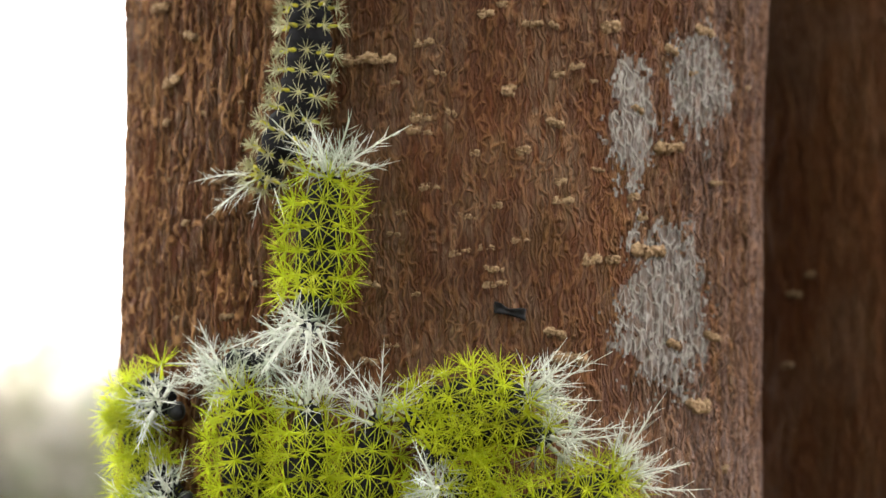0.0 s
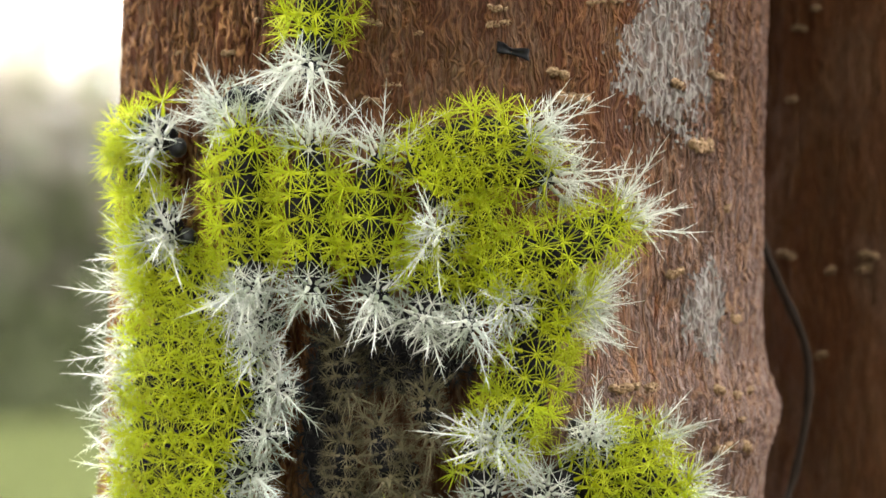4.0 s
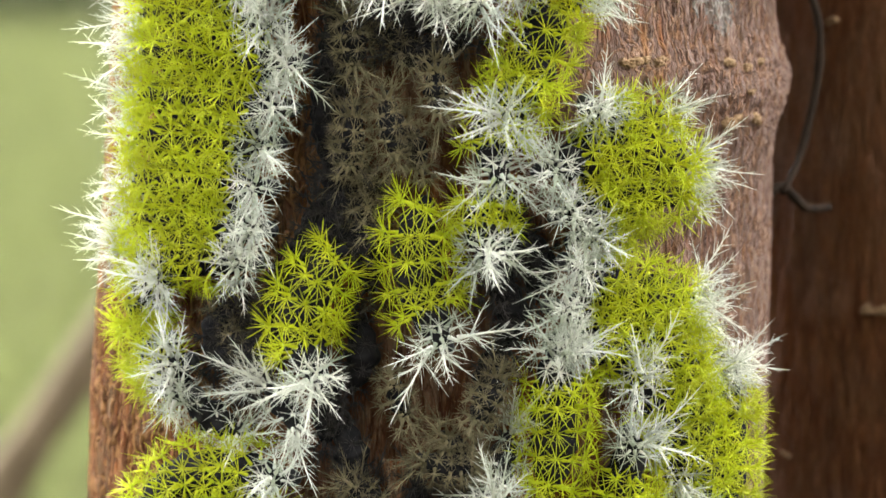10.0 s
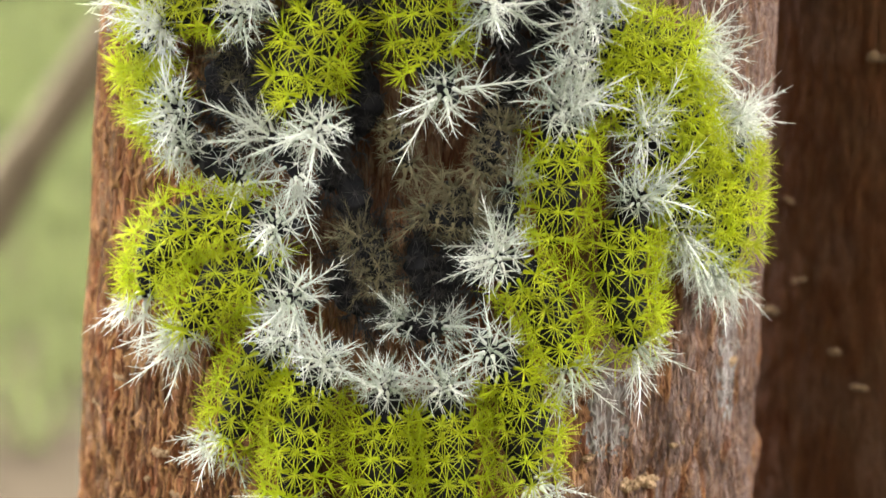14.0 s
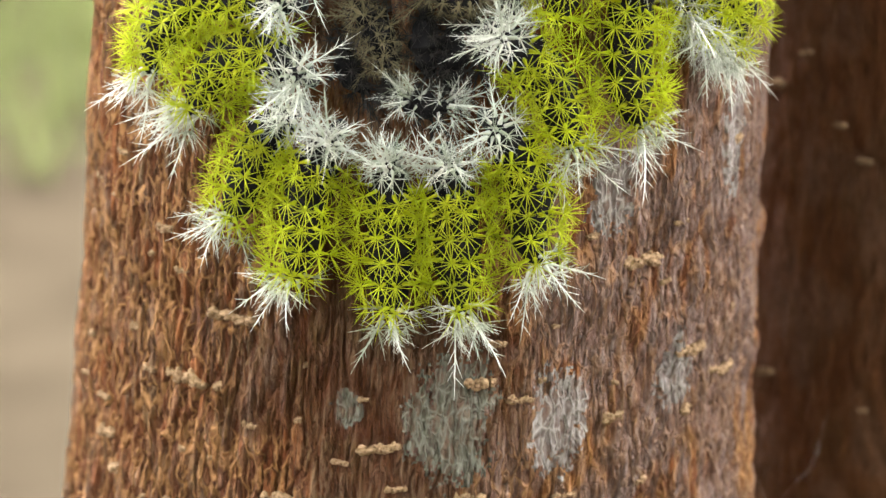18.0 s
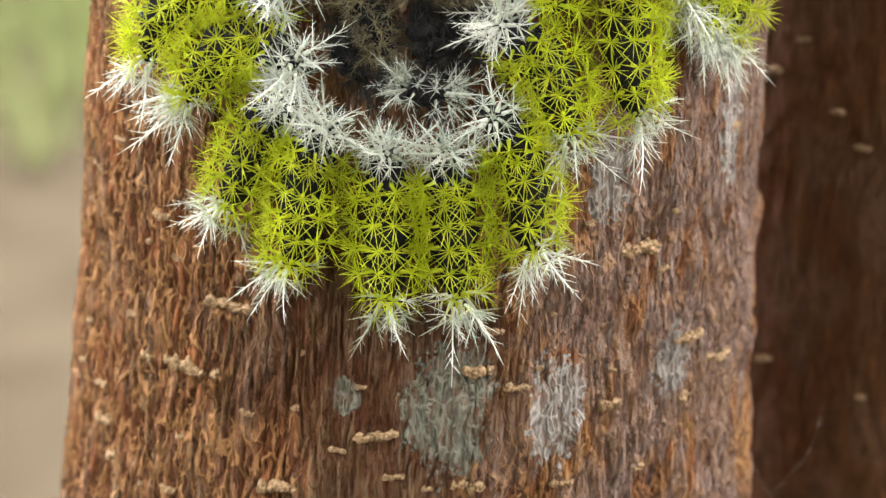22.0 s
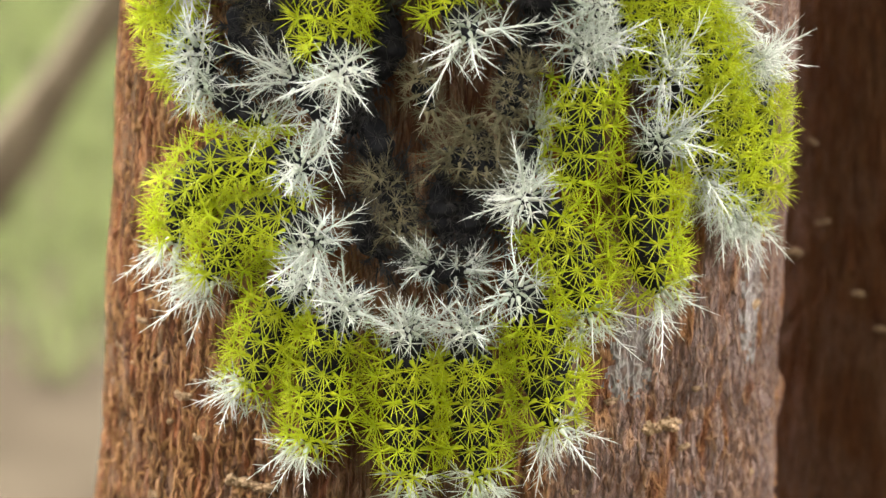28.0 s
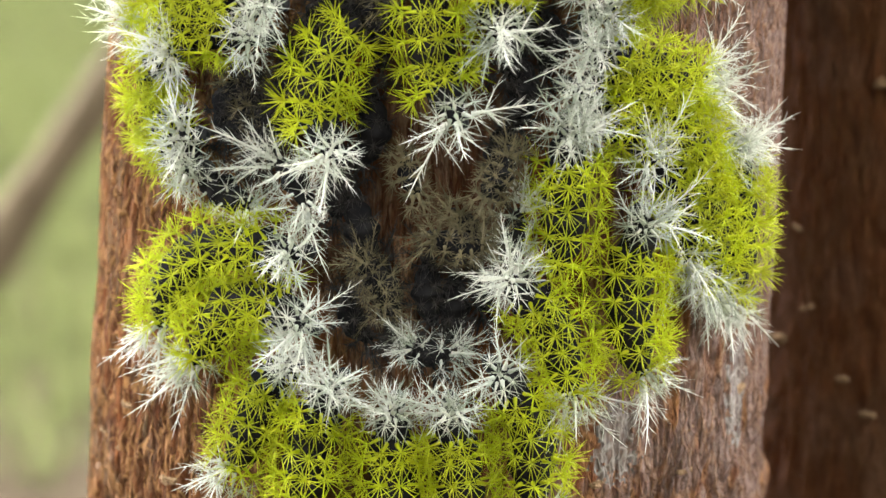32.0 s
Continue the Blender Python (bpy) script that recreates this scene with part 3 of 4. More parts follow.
lenticels(1.15, (-6.7, 1160.9), (-7.8, 1156.4), (3, 1152.3), (7.1, 1153.3), (12.7, 1155), (8.5, 1149), (8.8, 1145.8), (-4.2, 1144.2), (-11.4, 1130.9), (-49, 1163.4), (32.3, 1115.6), (-8.1, 1187.5), (53.1, 1137.3), (-40.9, 1170.6))
lenticels(1.15, (-54.5, 1194.1), (-11.9, 1146.9))
lenticels(0.8, (25.3, 1187.9), (-3.4, 1153.1), (11.1, 1150.4), (-0, 1149.5), (-11.7, 1146.6), (-10.9, 1160.6), (-60, 1151.1), (-54.4, 1173.3), (-55.7, 1185.9), (-69.8, 1175.9), (-44.6, 1185.6), (-51.1, 1143.6), (35.4, 1160.4), (54.3, 1169.6))
lenticels(0.8, (65.3, 1192.1), (-32.5, 1148.6), (-38.3, 1142.3), (-8.2, 1134.1), (-0.8, 1188.9), (26.4, 1169.7), (46.7, 1191.9), (-20.5, 1131.4), (-36.2, 1186.6))
lenticels(1.5, (-67.5, 911.1), (-57.9, 892.5), (-54.3, 885.9), (-32.5, 924.7), (-30.1, 924.5), (-27.6, 924.4), (-41.8, 910.5), (-38.7, 910.3), (-36.2, 909.7), (-31.8, 909.9), (-5, 900.4), (-3, 900.5), (10.6, 913.9), (17.1, 909.8))
lenticels(1.5, (34.7, 936.1), (37.5, 935.6), (40.5, 935.6), (48.5, 914.3), (52.4, 913.5), (57.2, 907.4), (62.5, 906), (33.7, 903.5), (39.3, 888.8), (-20.8, 888), (-18.5, 888.4), (8.6, 890.1), (11.2, 889.5), (50.1, 901))
lenticels(1, (-46.9, 909.7), (-16.9, 916.8), (22.3, 924.5), (42.6, 900.7), (-32.3, 894.7), (-38, 895.1), (-1.4, 891.7), (-48.7, 934.1), (-41, 932.4), (-58.4, 953.4), (-61.1, 943.6), (-68.1, 945.9), (75.4, 887.4), (-17.5, 905.2))
# knobbly rows on the swollen ring
lenticels(1.4, (29, 1064.5), (33, 1065), (39, 1065), (44, 1064.5), (54, 1060), (61, 1060), (31, 1073), (36, 1073), (52, 1072), (58, 1071), (64, 1072))
lenticels(1, (-25.5, 902.8), (12.8, 921.9), (-10.3, 897.1), (3.8, 889.3), (25.5, 888.3), (20.6, 913.5), (28.1, 942.6), (46.7, 942), (33.8, 910.7), (-59.9, 899.9), (-52.1, 917.4), (-45.3, 940.4), (-46.1, 882.3), (-39.6, 883.1))
lenticels(1, (-68.4, 901.9), (-7.5, 910.4), (43.3, 930.1), (64.7, 919.3))
lenticels(1.2, (57, 1110), (50, 1123), (61, 1087), (43, 1062), (40, 1059), (52, 1072), (58, 1066), (35, 1066), (43, 1096), (36, 1103), (-74, 960), (-76, 985), (47, 951), (63, 956))


def bark_strip():
    """A narrow raised strip of bare bark between the bodies in the lower hollow."""
    keys, _ = curve_points([(-5.2, 995), (-4.8, 991), (-4.4, 987), (-3.9, 983), (-3.6, 979), (-3.4, 975)], 40)
    v, f = [], []
    for i, (d, z) in enumerate(keys):
        w = (1.7 - 0.7 * sstep(0.2, 0.5, i / 39)) * (1 + 0.25 * (float(vnoise(i * 0.4, 3, 8)) - 0.5))
        for k in range(9):
            q = k / 4 - 1
            p = on_trunk(d + q * w, z / 1000, -0.0005 + 0.0028 * math.sqrt(max(0, 1 - q * q)) + 0.0006 * float(vnoise(k * 0.9, i * 0.15, 4)))
            v.append((p[0] + 0.05, p[1], p[2]))
    for i in range(39):
        for k in range(8):
            f.append((i * 9 + k, i * 9 + k + 1, (i + 1) * 9 + k + 1, (i + 1) * 9 + k))
    child("bark_strip", mesh_of("bark_strip", v, f, BARK), TREE, None, "narrow raised strip of bare brown bark")


bark_strip()


# ---- the second stem behind ----
def build_second_stem():
    th = np.radians(np.concatenate([np.arange(-180, -112, 8.0), np.arange(-112, 60, 0.8), np.arange(60, 180, 8.0)]))
    z = np.concatenate([np.arange(0, 0.8, 0.03), np.arange(0.8, 1.27, 0.0018), np.arange(1.27, 2.51, 0.04)])
    T, Z = np.meshgrid(th, z)
    h, crack, edge = bark_relief(T * 0.85 + 9, Z + 3, 0.15)
    R = 0.062 + 0.01 * np.clip(0.8 - Z, 0, 1) + h * 0.5
    X, Y = 0.1375 + R * np.sin(T), 0.085 - R * np.cos(T)
    nz, nt = T.shape
    i = np.arange(nz * nt).reshape(nz, nt)
    j = np.roll(i, -1, axis=1)
    faces = np.stack([i[:-1], j[:-1], j[1:], i[1:]], -1).reshape(-1, 4)
    me = bpy.data.meshes.new("trunk")
    me.from_pydata(np.stack([X, Y, Z], -1).reshape(-1, 3), [], faces)
    me.materials.append(BARK_SHADED)
    me.polygons.foreach_set("use_smooth", [True] * len(me.polygons))
    for key, val in (("crack", crack * 0.3), ("edge", edge * 0.2), ("pale", 0.2 * sstep(0.6, 0.8, vnoise(T * 7, Z * 60, 61))), ("ochre", T * 0), ("deep", T * 0)):
        a = me.attributes.new(key, "FLOAT", "POINT")
        a.data.foreach_set("value", np.ascontiguousarray(val, dtype=np.float32).ravel())
    root = new("tree")
    root.location = (0.1375, 0.085, 0)
    tagged(root, "brown tree stem standing close behind, its bark darkened for shade", "tree")
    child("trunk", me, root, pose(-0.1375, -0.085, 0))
    rnd = random.Random(4)
    for k in range(60):
        deg, zz = rnd.uniform(-75, 25), rnd.uniform(0.84, 1.24)
        a = radians(deg)
        s = rnd.uniform(1.0, 1.9)
        m = pose(0.0625 * math.sin(a), -0.0625 * math.cos(a), zz, 0, rnd.uniform(-10, 10), deg) @ Matrix.Diagonal((s * 1.1, s, s * 0.8, 1))
        child("lenticel", rnd.choice(LENT_SHADED), root, m)
    return root


build_second_stem()


# ---- caterpillars ----
def spine(v, f, at, d, length, r, bend=0.0):
    """A stiff bristle that grows out of the vertex numbered at along d, tapering to a point."""
    d = np.asarray(d, float) / np.linalg.norm(d)
    a = np.array(v[at])
    s1, s2 = frame_on(d)
    n = len(v)
    for u, k in ((0.1, 1.0), (0.65, 0.7)):
        c = a + d * length * u + s1 * bend * length * u * u
        for q in range(3):
            w = 2.0944 * q
            v.append(tuple(c + r * k * (math.cos(w) * s1 + math.sin(w) * s2)))
    v.append(tuple(a + d * length + s1 * bend * length))
    for q in range(3):
        j = (q + 1) % 3
        f.append((at, n + j, n + q))
        f.append((n + q, n + j, n + 3 + j, n + 3 + q))
        f.append((n + 3 + q, n + 3 + j, n + 6))


def dome_dir(az, el):
    return np.array([math.cos(el) * math.cos(az), math.cos(el) * math.sin(az), math.sin(el)])


def star_mesh(name, seed, n, length, r, stalk, mat, stalk_mat=None, low=8, high=38, upper=6):
    """A stalk crowned by a star of bristles; z is its axis."""
    rnd = random.Random(seed)
    v, f = [], []
    tube(v, f, [(0, 0, -0.0006), (0, 0, stalk * 0.5), (0, 0, stalk * 0.92)], (0.00052, 0.0003, 0.00018), 6, False)
    v.append((0, 0, stalk))
    top = len(v) - 1
    for k in range(6):
        f.append((12 + k, 12 + (k + 1) % 6, top))
    ns = len(f)
    for k in range(n):
        az = 2 * math.pi * (k + rnd.uniform(-0.25, 0.25)) / n
        spine(v, f, top if k % 3 else 12 + k % 6, dome_dir(az, radians(rnd.uniform(low, high))), length * rnd.uniform(0.78, 1.15), r, rnd.uniform(-0.06, 0.06))
    for k in range(upper):
        az = rnd.uniform(0, 6.28)
        spine(v, f, top, dome_dir(az, radians(rnd.uniform(45, 80))), length * rnd.uniform(0.6, 0.95), r, 0)
    return mesh_of(name, v, f, [mat, stalk_mat or mat], True, [1] * ns + [0] * (len(f) - ns))


def plume(v, f, rnd, base, d, length, twigs, r, bow):
    """Adds a long branching bristle from base along d; its barbs lean towards the tip."""
    d = np.asarray(d, float) / np.linalg.norm(d)
    s1, s2 = frame_on(d)
    bend = (s1 * rnd.uniform(-bow, bow) + s2 * rnd.uniform(-bow, bow)) * length
    us = np.linspace(0, 1, 10)
    first = len(v)
    tube(v, f, [np.asarray(base) + d * length * u + bend * u * u for u in us], [r * (1.25 - 1.15 * u ** 1.2) for u in us], 4, False)
    for k in range(twigs):
        u = 0.08 + 0.62 * (k + rnd.random()) / twigs
        az = k * 2.4 + rnd.uniform(-0.4, 0.4)
        el = radians(rnd.uniform(44, 64))
        e = dome_dir(az, el)
        spine(v, f, first + int(round(u * 9)) * 4 + k % 4, s1 * e[0] + s2 * e[1] + d * e[2], length * rnd.uniform(0.22, 0.40) * (1.15 - 0.7 * u), max(r * 0.42, 0.00005), rnd.uniform(-0.12, 0.12))


def plume_mesh(name, seed, length, mat, twigs=26, r=0.00022):
    """A long branching bristle along z."""
    rnd = random.Random(seed)
    v, f = [], []
    plume(v, f, rnd, (0, 0, 0), (0, 0, 1), length, twigs, r, 0.2)
    return mesh_of(name, v, f, mat)


def tuft_mesh(name, seed, length, mat):
    """A stalk with one long plume, two or three short ones and a ring of plain bristles round them; z is its axis."""
    rnd = random.Random(seed)
    v, f = [], []
    stalk = 0.0018
    tube(v, f, [(0, 0, -0.0008), (0, 0, stalk * 0.5), (0, 0, stalk)], (0.0005, 0.00034, 0.00026), 6)
    plume(v, f, rnd, (0, 0, stalk * 0.9), (rnd.uniform(-0.15, 0.15), rnd.uniform(-0.15, 0.15), 1), length * 1.12, 10, 0.00019, 0.10)
    turn = rnd.uniform(0, 6.28)
    for k in range(3):
        e = dome_dir(turn + k * 2.1 + rnd.uniform(-0.3, 0.3), radians(rnd.uniform(25, 58)))
        plume(v, f, rnd, (0, 0, stalk * 0.85), e, length * rnd.uniform(0.5, 0.78), 6, 0.000125, 0.10)
    for k in range(4):
        spine(v, f, 12 + k % 6, dome_dir(turn + k * 1.57 + rnd.uniform(-0.2, 0.2), radians(rnd.uniform(0, 50))), rnd.uniform(0.0034, 0.0054), 0.000075, rnd.uniform(-0.08, 0.08))
    return mesh_of(name, v, f, mat)


STARS = [star_mesh("spiny_star", 10 + k, 12 + k % 3, 0.0058, 0.000112, 0.0030, GREEN, None, 0, 44, 4) for k in range(7)]
WHITE_STARS = [star_mesh("white_star", 30 + k, 8, 0.0052, 0.0001, 0.0024, PALE_HAIR if k % 2 else WHITE, None, 0, 55, 3) for k in range(4)]
TUFTS = [tuft_mesh("white_tuft", 130 + k, 0.0090 + 0.0009 * (k % 5), PALE_HAIR if k == 1 else WHITE) for k in range(8)]
FINE_PLUMES = [plume_mesh("white_plume", 45 + k, 0.0105, WHITE, 12, 0.00012) for k in range(4)]
DULL_STARS = [star_mesh("spiny_star", 70 + k, 13, 0.0030, 0.000075, 0.0014, GREY, None, 10, 60, 6) for k in range(3)]
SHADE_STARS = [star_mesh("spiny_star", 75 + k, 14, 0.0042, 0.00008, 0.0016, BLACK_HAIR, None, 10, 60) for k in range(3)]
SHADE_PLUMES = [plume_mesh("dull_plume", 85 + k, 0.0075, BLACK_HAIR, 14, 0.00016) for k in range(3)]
DULL_PLUMES = [plume_mesh("dull_plume", 80 + k, 0.0080, GREY, 12, 0.00012) for k in range(3)]
SMALL_STARS = [star_mesh("spiny_star", 90 + k, 12, 0.0026, 0.00010, 0.0020, CREAM, YELLOW, 12, 45, 3) for k in range(4)]
KINDS = {
    "green": dict(r=0.0050, step=0.0049, stars=STARS, ends=TUFTS, soft=WHITE_STARS, skin=SKIN, phis=(-16, 16, -52, 52, -88, 88), scale=1.0, lift=0.0065),
    "pale": dict(r=0.0036, step=0.0046, stars=WHITE_STARS, ends=TUFTS, soft=WHITE_STARS, skin=SKIN, phis=(-35, 35, -85, 85), scale=0.75, lift=0.004),
    "dull": dict(r=0.0032, step=0.0025, stars=DULL_STARS, ends=DULL_PLUMES, soft=DULL_STARS, skin=SKIN, phis=(-25, 25, -70, 70), scale=1.0, lift=0.0032),
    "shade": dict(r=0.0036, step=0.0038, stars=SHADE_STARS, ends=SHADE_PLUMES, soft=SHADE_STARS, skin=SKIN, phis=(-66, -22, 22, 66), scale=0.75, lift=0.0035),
    "dark": dict(r=0.0048, step=0.0045, stars=SMALL_STARS, ends=FINE_PLUMES, soft=SMALL_STARS, skin=SKIN, phis=(-18, 18, -55, 55, -90, 90), scale=1.12, lift=0.0046),
}
LABELS = {
    "green": "yellow-green spiny caterpillar with white branching end tufts, clinging to bark",
    "pale": "small white-tufted spiny caterpillar half hidden among the green ones",
    "dull": "dull grey-brown bristly caterpillar in the shaded hollow of the cluster",
    "shade": "black-bodied bristly caterpillar that fills and darkens the hollow",
    "dark": "black spiny caterpillar with small cream stars crawling on bark",
}
CROWD = []


def aim(p, d, spin, k):
    """A pose at p whose z axis points along d."""
    q = Vector(d).to_track_quat("Z", "Y").to_matrix().to_4x4()
    return Matrix.Translation(p) @ q @ Matrix.Rotation(spin, 4, "Z") @ Matrix.Scale(k, 4)


def caterpillar(kind, *keys, head=1.0, tail=1.0, up=0.0, rise=4.0, end=0.0, fat=1.0):
    """A caterpillar along keys (degrees round the trunk, height in mm), head first. head, tail: size of the end tufts. up: mm further off the bark; rise: mm by which the head stands higher still; end: the same for the tail."""
    K = KINDS[kind]
    rnd = random.Random(len(CROWD) * 7 + 1)
    r0 = K["r"] * fat
    line = [on_trunk(d, z / 1000, K["lift"] + (up + (rise if i == 0 and kind == "green" else end if i == len(keys) - 1 else 0)) / 1000) for i, (d, z) in enumerate(keys)]
    pts, length = curve_points(line, 60)
    n_seg = max(2, round(length / K["step"]))
    cz = pts[:, 2]
    out = np.stack([pts[:, 0] - trunk_centre(cz), pts[:, 1], 0 * cz], 1)
    out /= np.linalg.norm(out, axis=1)[:, None]
    tan = np.gradient(pts, axis=0)
    tan /= np.linalg.norm(tan, axis=1)[:, None]
    out -= tan * (out * tan).sum(1)[:, None]
    out /= np.linalg.norm(out, axis=1)[:, None]
    side = np.cross(tan, out)
    mid = pts[30]
    root = new("caterpillar")
    base = mid - out[30] * (K["lift"] + up / 1000)
    root.location = base
    tagged(root, LABELS[kind], "caterpillar", "caterpillars on the trunk")
    # body: a tube with ringed segments, rounded at both ends
    u = np.linspace(0, 1, 60)
    env = np.minimum(1, np.sqrt(np.clip(np.minimum(u, 1 - u) * length / (r0 * 2.2), 0, 1)) * 0.9 + 0.05)
    rad = r0 * env * (1 + 0.10 * np.cos(2 * math.pi * (u * n_seg)))
    v, f = [], []
    sides = 14
    for i in range(60):
        for k in range(sides):
            w = 2 * math.pi * k / sides
            v.append(tuple(pts[i] - base + rad[i] * (math.cos(w) * out[i] * 0.92 + math.sin(w) * side[i])))
    for i in range(59):
        for k in range(sides):
            j = (k + 1) % sides
            f.append((i * sides + k, i * sides + j, (i + 1) * sides + j, (i + 1) * sides + k))
    f.append(tuple(range(sides))[::-1])
    f.append(tuple(59 * sides + k for k in range(sides)))
    child("body", mesh_of("body", v, f, K["skin"]), root)
    if head > 0:
        hv, hf = [], []
        a = pts[0] - base + tan[0] * 0.0016 - out[0] * r0 * 0.7
        tube(hv, hf, [a + tan[0] * 0.0026, a + tan[0] * 0.0012, a - tan[0] * 0.0006, a - tan[0] * 0.0018, a - tan[0] * 0.0023], np.array((0.25, 0.38, 0.36, 0.24, 0.08)) * r0, 12)
        child("head", mesh_of("head", hv, hf, HEAD), root, None, "small glossy black head")
    # clusters of bristles, segment by segment
    pale_end = kind in ("green", "pale")
    for sgm in range(n_seg):
        i = int(round((sgm + 0.5) / n_seg * 59))
        for phi in K["phis"]:
            a = radians(phi + rnd.uniform(-4, 4))
            d = math.cos(a) * out[i] + math.sin(a) * side[i]
            p = pts[i] - base + d * rad[i] * 0.9 + tan[i] * rnd.uniform(-0.0003, 0.0003)
            wild = np.array([rnd.uniform(-0.12, 0.12) for _ in range(3)])
            soft = pale_end and ((sgm == 0 and head > 0) or (sgm == n_seg - 1 and tail > 0 and rnd.random() < 0.4))
            child("white_star" if soft else "spiny_star", rnd.choice(K["soft" if soft else "stars"]), root, aim(p, d + wild, rnd.uniform(0, 6.28), K["scale"] * rnd.uniform(0.88, 1.12)))
    # tufts that spread from both ends
    name = "white_tuft" if pale_end else "white_plume" if kind == "dark" else "dull_plume"
    for i, fwd, big in ((1, -tan[1], head), (58, tan[58], tail)):
        if big <= 0:
            continue
        for q, aside in ((0.1, 0), (0.9, 0), (0.5, 0.7), (0.5, -0.7)):
            child("white_star" if pale_end else "spiny_star", rnd.choice(K["soft"]), root, aim(pts[i] - base + (out[i] * q + side[i] * aside) * r0 * 0.5, fwd + out[i] * q + side[i] * aside, rnd.uniform(0, 6.28), K["scale"] * rnd.uniform(0.95, 1.15)))
        for phi in (-85, -50, -15, 15, 50, 85):
            a = radians(phi + rnd.uniform(-10, 10))
            d = math.cos(a) * out[i] + math.sin(a) * side[i]
            wild = np.array([rnd.uniform(-0.3, 0.3) for _ in range(3)])
            for lean, gone in ((rnd.uniform(0.35, 0.8), 0.42), (rnd.uniform(1.1, 2.2), 0.5)):
                if rnd.random() > gone:
                    p = pts[i] - base + d * r0 * (0.75 if lean < 1 else 0.4) + fwd * (0.0004 if lean < 1 else 0.0016)
                    child(name, rnd.choice(K["ends"]), root, aim(p, d + fwd * lean + wild, rnd.uniform(0, 6.28), (big if pale_end else 1.2 if kind == "dark" else 1.0) * rnd.uniform(0.62, 1.08)))
    CROWD.append(root)
    return root


# top of the column, crawling away and resting upright
crawler = caterpillar("dark", (-29.3, 1168.1), (-26.6, 1174.1), (-23.9, 1180.2), (-22.2, 1187.5), (-21.5, 1195.5), (-21.5, 1203.6), (-21.5, 1215.3), (-21.6, 1227), tail=0)
caterpillar("green", (-19.8, 1136.5), (-18.8, 1144.4), (-18.4, 1153.5), (-18, 1162.6), (-16.5, 1169.3), head=1.1, tail=1.1)
caterpillar("pale", (-37, 1131), (-33, 1132), (-27, 1132), head=0.9, tail=0.9)
# wrapped round the side of the trunk, upper group
caterpillar("green", (-43.2, 1123.2), (-47.1, 1126.6), (-50.8, 1125.3), (-51.9, 1120.1), tail=0, up=1)
caterpillar("green", (-51.3, 1129.5), (-53.2, 1125), (-53, 1119.1), (-51.9, 1113.1), head=0, tail=0)
caterpillar("green", (-40.1, 1104.6), (-45.2, 1106.7), (-49.5, 1110.6), (-51.1, 1116.5), tail=0, up=1)
caterpillar("green", (-43, 1098.5), (-47.5, 1101.7), (-50.9, 1106), (-52.5, 1110.9), head=0, tail=0)
# the rank of parallel bodies
caterpillar("green", (-29, 1091), (-36.9, 1093.6), (-44.5, 1097.5), (-50, 1100.7))
caterpillar("green", (-24, 1086.9), (-33.7, 1088.7), (-43.4, 1091.7), (-50.5, 1094.7))
caterpillar("green", (-23.7, 1080.8), (-33.4, 1081.4), (-43, 1083.7), (-51.7, 1082.7))
caterpillar("green", (-20.3, 1073.5), (-31, 1074.1), (-42.6, 1075.8), (-51.3, 1075.2))
caterpillar("green", (-21.7, 1064.6), (-31.7, 1065.7), (-42.2, 1066.9), (-51.5, 1066.7))
caterpillar("green", (-23.7, 1057.4), (-32.3, 1057.8), (-41.9, 1058.5), (-51.6, 1057.8))
caterpillar("green", (-24.3, 1049), (-33, 1049.9), (-42.5, 1050.5), (-51.7, 1048.8), head=0.8)
caterpillar("green", (-24.5, 1040.6), (-32.7, 1042), (-42.1, 1042.2), (-51.9, 1039.8), head=0.8)
caterpillar("green", (-26.5, 1033.8), (-33.5, 1035.8), (-42.9, 1035.3), (-50.8, 1034), head=0.8)
# upright row above the hollow
caterpillar("green", (-25.4, 1091.9), (-28.1, 1101), (-28.8, 1110.1), (-29.6, 1119.2), (-30.8, 1127.2), up=2)
caterpillar("green", (-17.1, 1091.6), (-18.2, 1100.6), (-18.9, 1109.6), (-18.9, 1117.4), (-18.8, 1123), up=2)
caterpillar("green", (-7.6, 1089.6), (-9.3, 1098), (-10, 1105.8), (-9.4, 1114.7), (-8.3, 1119.7), up=2)
caterpillar("green", (-4.6, 1114.5), (-1.1, 1119.2), (4.5, 1121.4), (9.3, 1122.2), (13.9, 1122.5), up=2, head=0)
caterpillar("green", (-1.7, 1108.9), (3, 1115.5), (7.8, 1117.6), (11.9, 1115.9), (16.5, 1113.7), up=2, head=0)
caterpillar("green", (-1.2, 1103.3), (4, 1104.9), (8.4, 1108.7), up=2, tail=0)
caterpillar("green", (3.4, 1095.5), (9.8, 1097.6), (16.3, 1099.7), (21.9, 1102.5), (27.2, 1107), up=2, head=0)
caterpillar("green", (-1.9, 1085.6), (-0.9, 1092.2), (0.5, 1098.8), (0.8, 1106.6), up=3, tail=0)
caterpillar("green", (4, 1084.3), (5, 1091), (8.9, 1095.3), up=3, tail=0)
caterpillar("green", (8.8, 1088.7), (12.4, 1089.7), (16.5, 1090.8), (21.7, 1088.5), up=2, head=0.7)
# the flank beyond the hollow
caterpillar("green", (8.2, 1061.1), (11.2, 1068.2), (13.3, 1075.8), (15.1, 1083.5), (19.6, 1086.2), up=3, head=1.3)
caterpillar("green", (8.8, 1049.9), (7.7, 1057.7), (9.9, 1065.4), (12.1, 1073.1), up=1, tail=0)
caterpillar("green", (21.3, 1064.5), (24.5, 1059.4), (27.7, 1059.8), (31, 1061.4), (34.5, 1062.9), up=1)
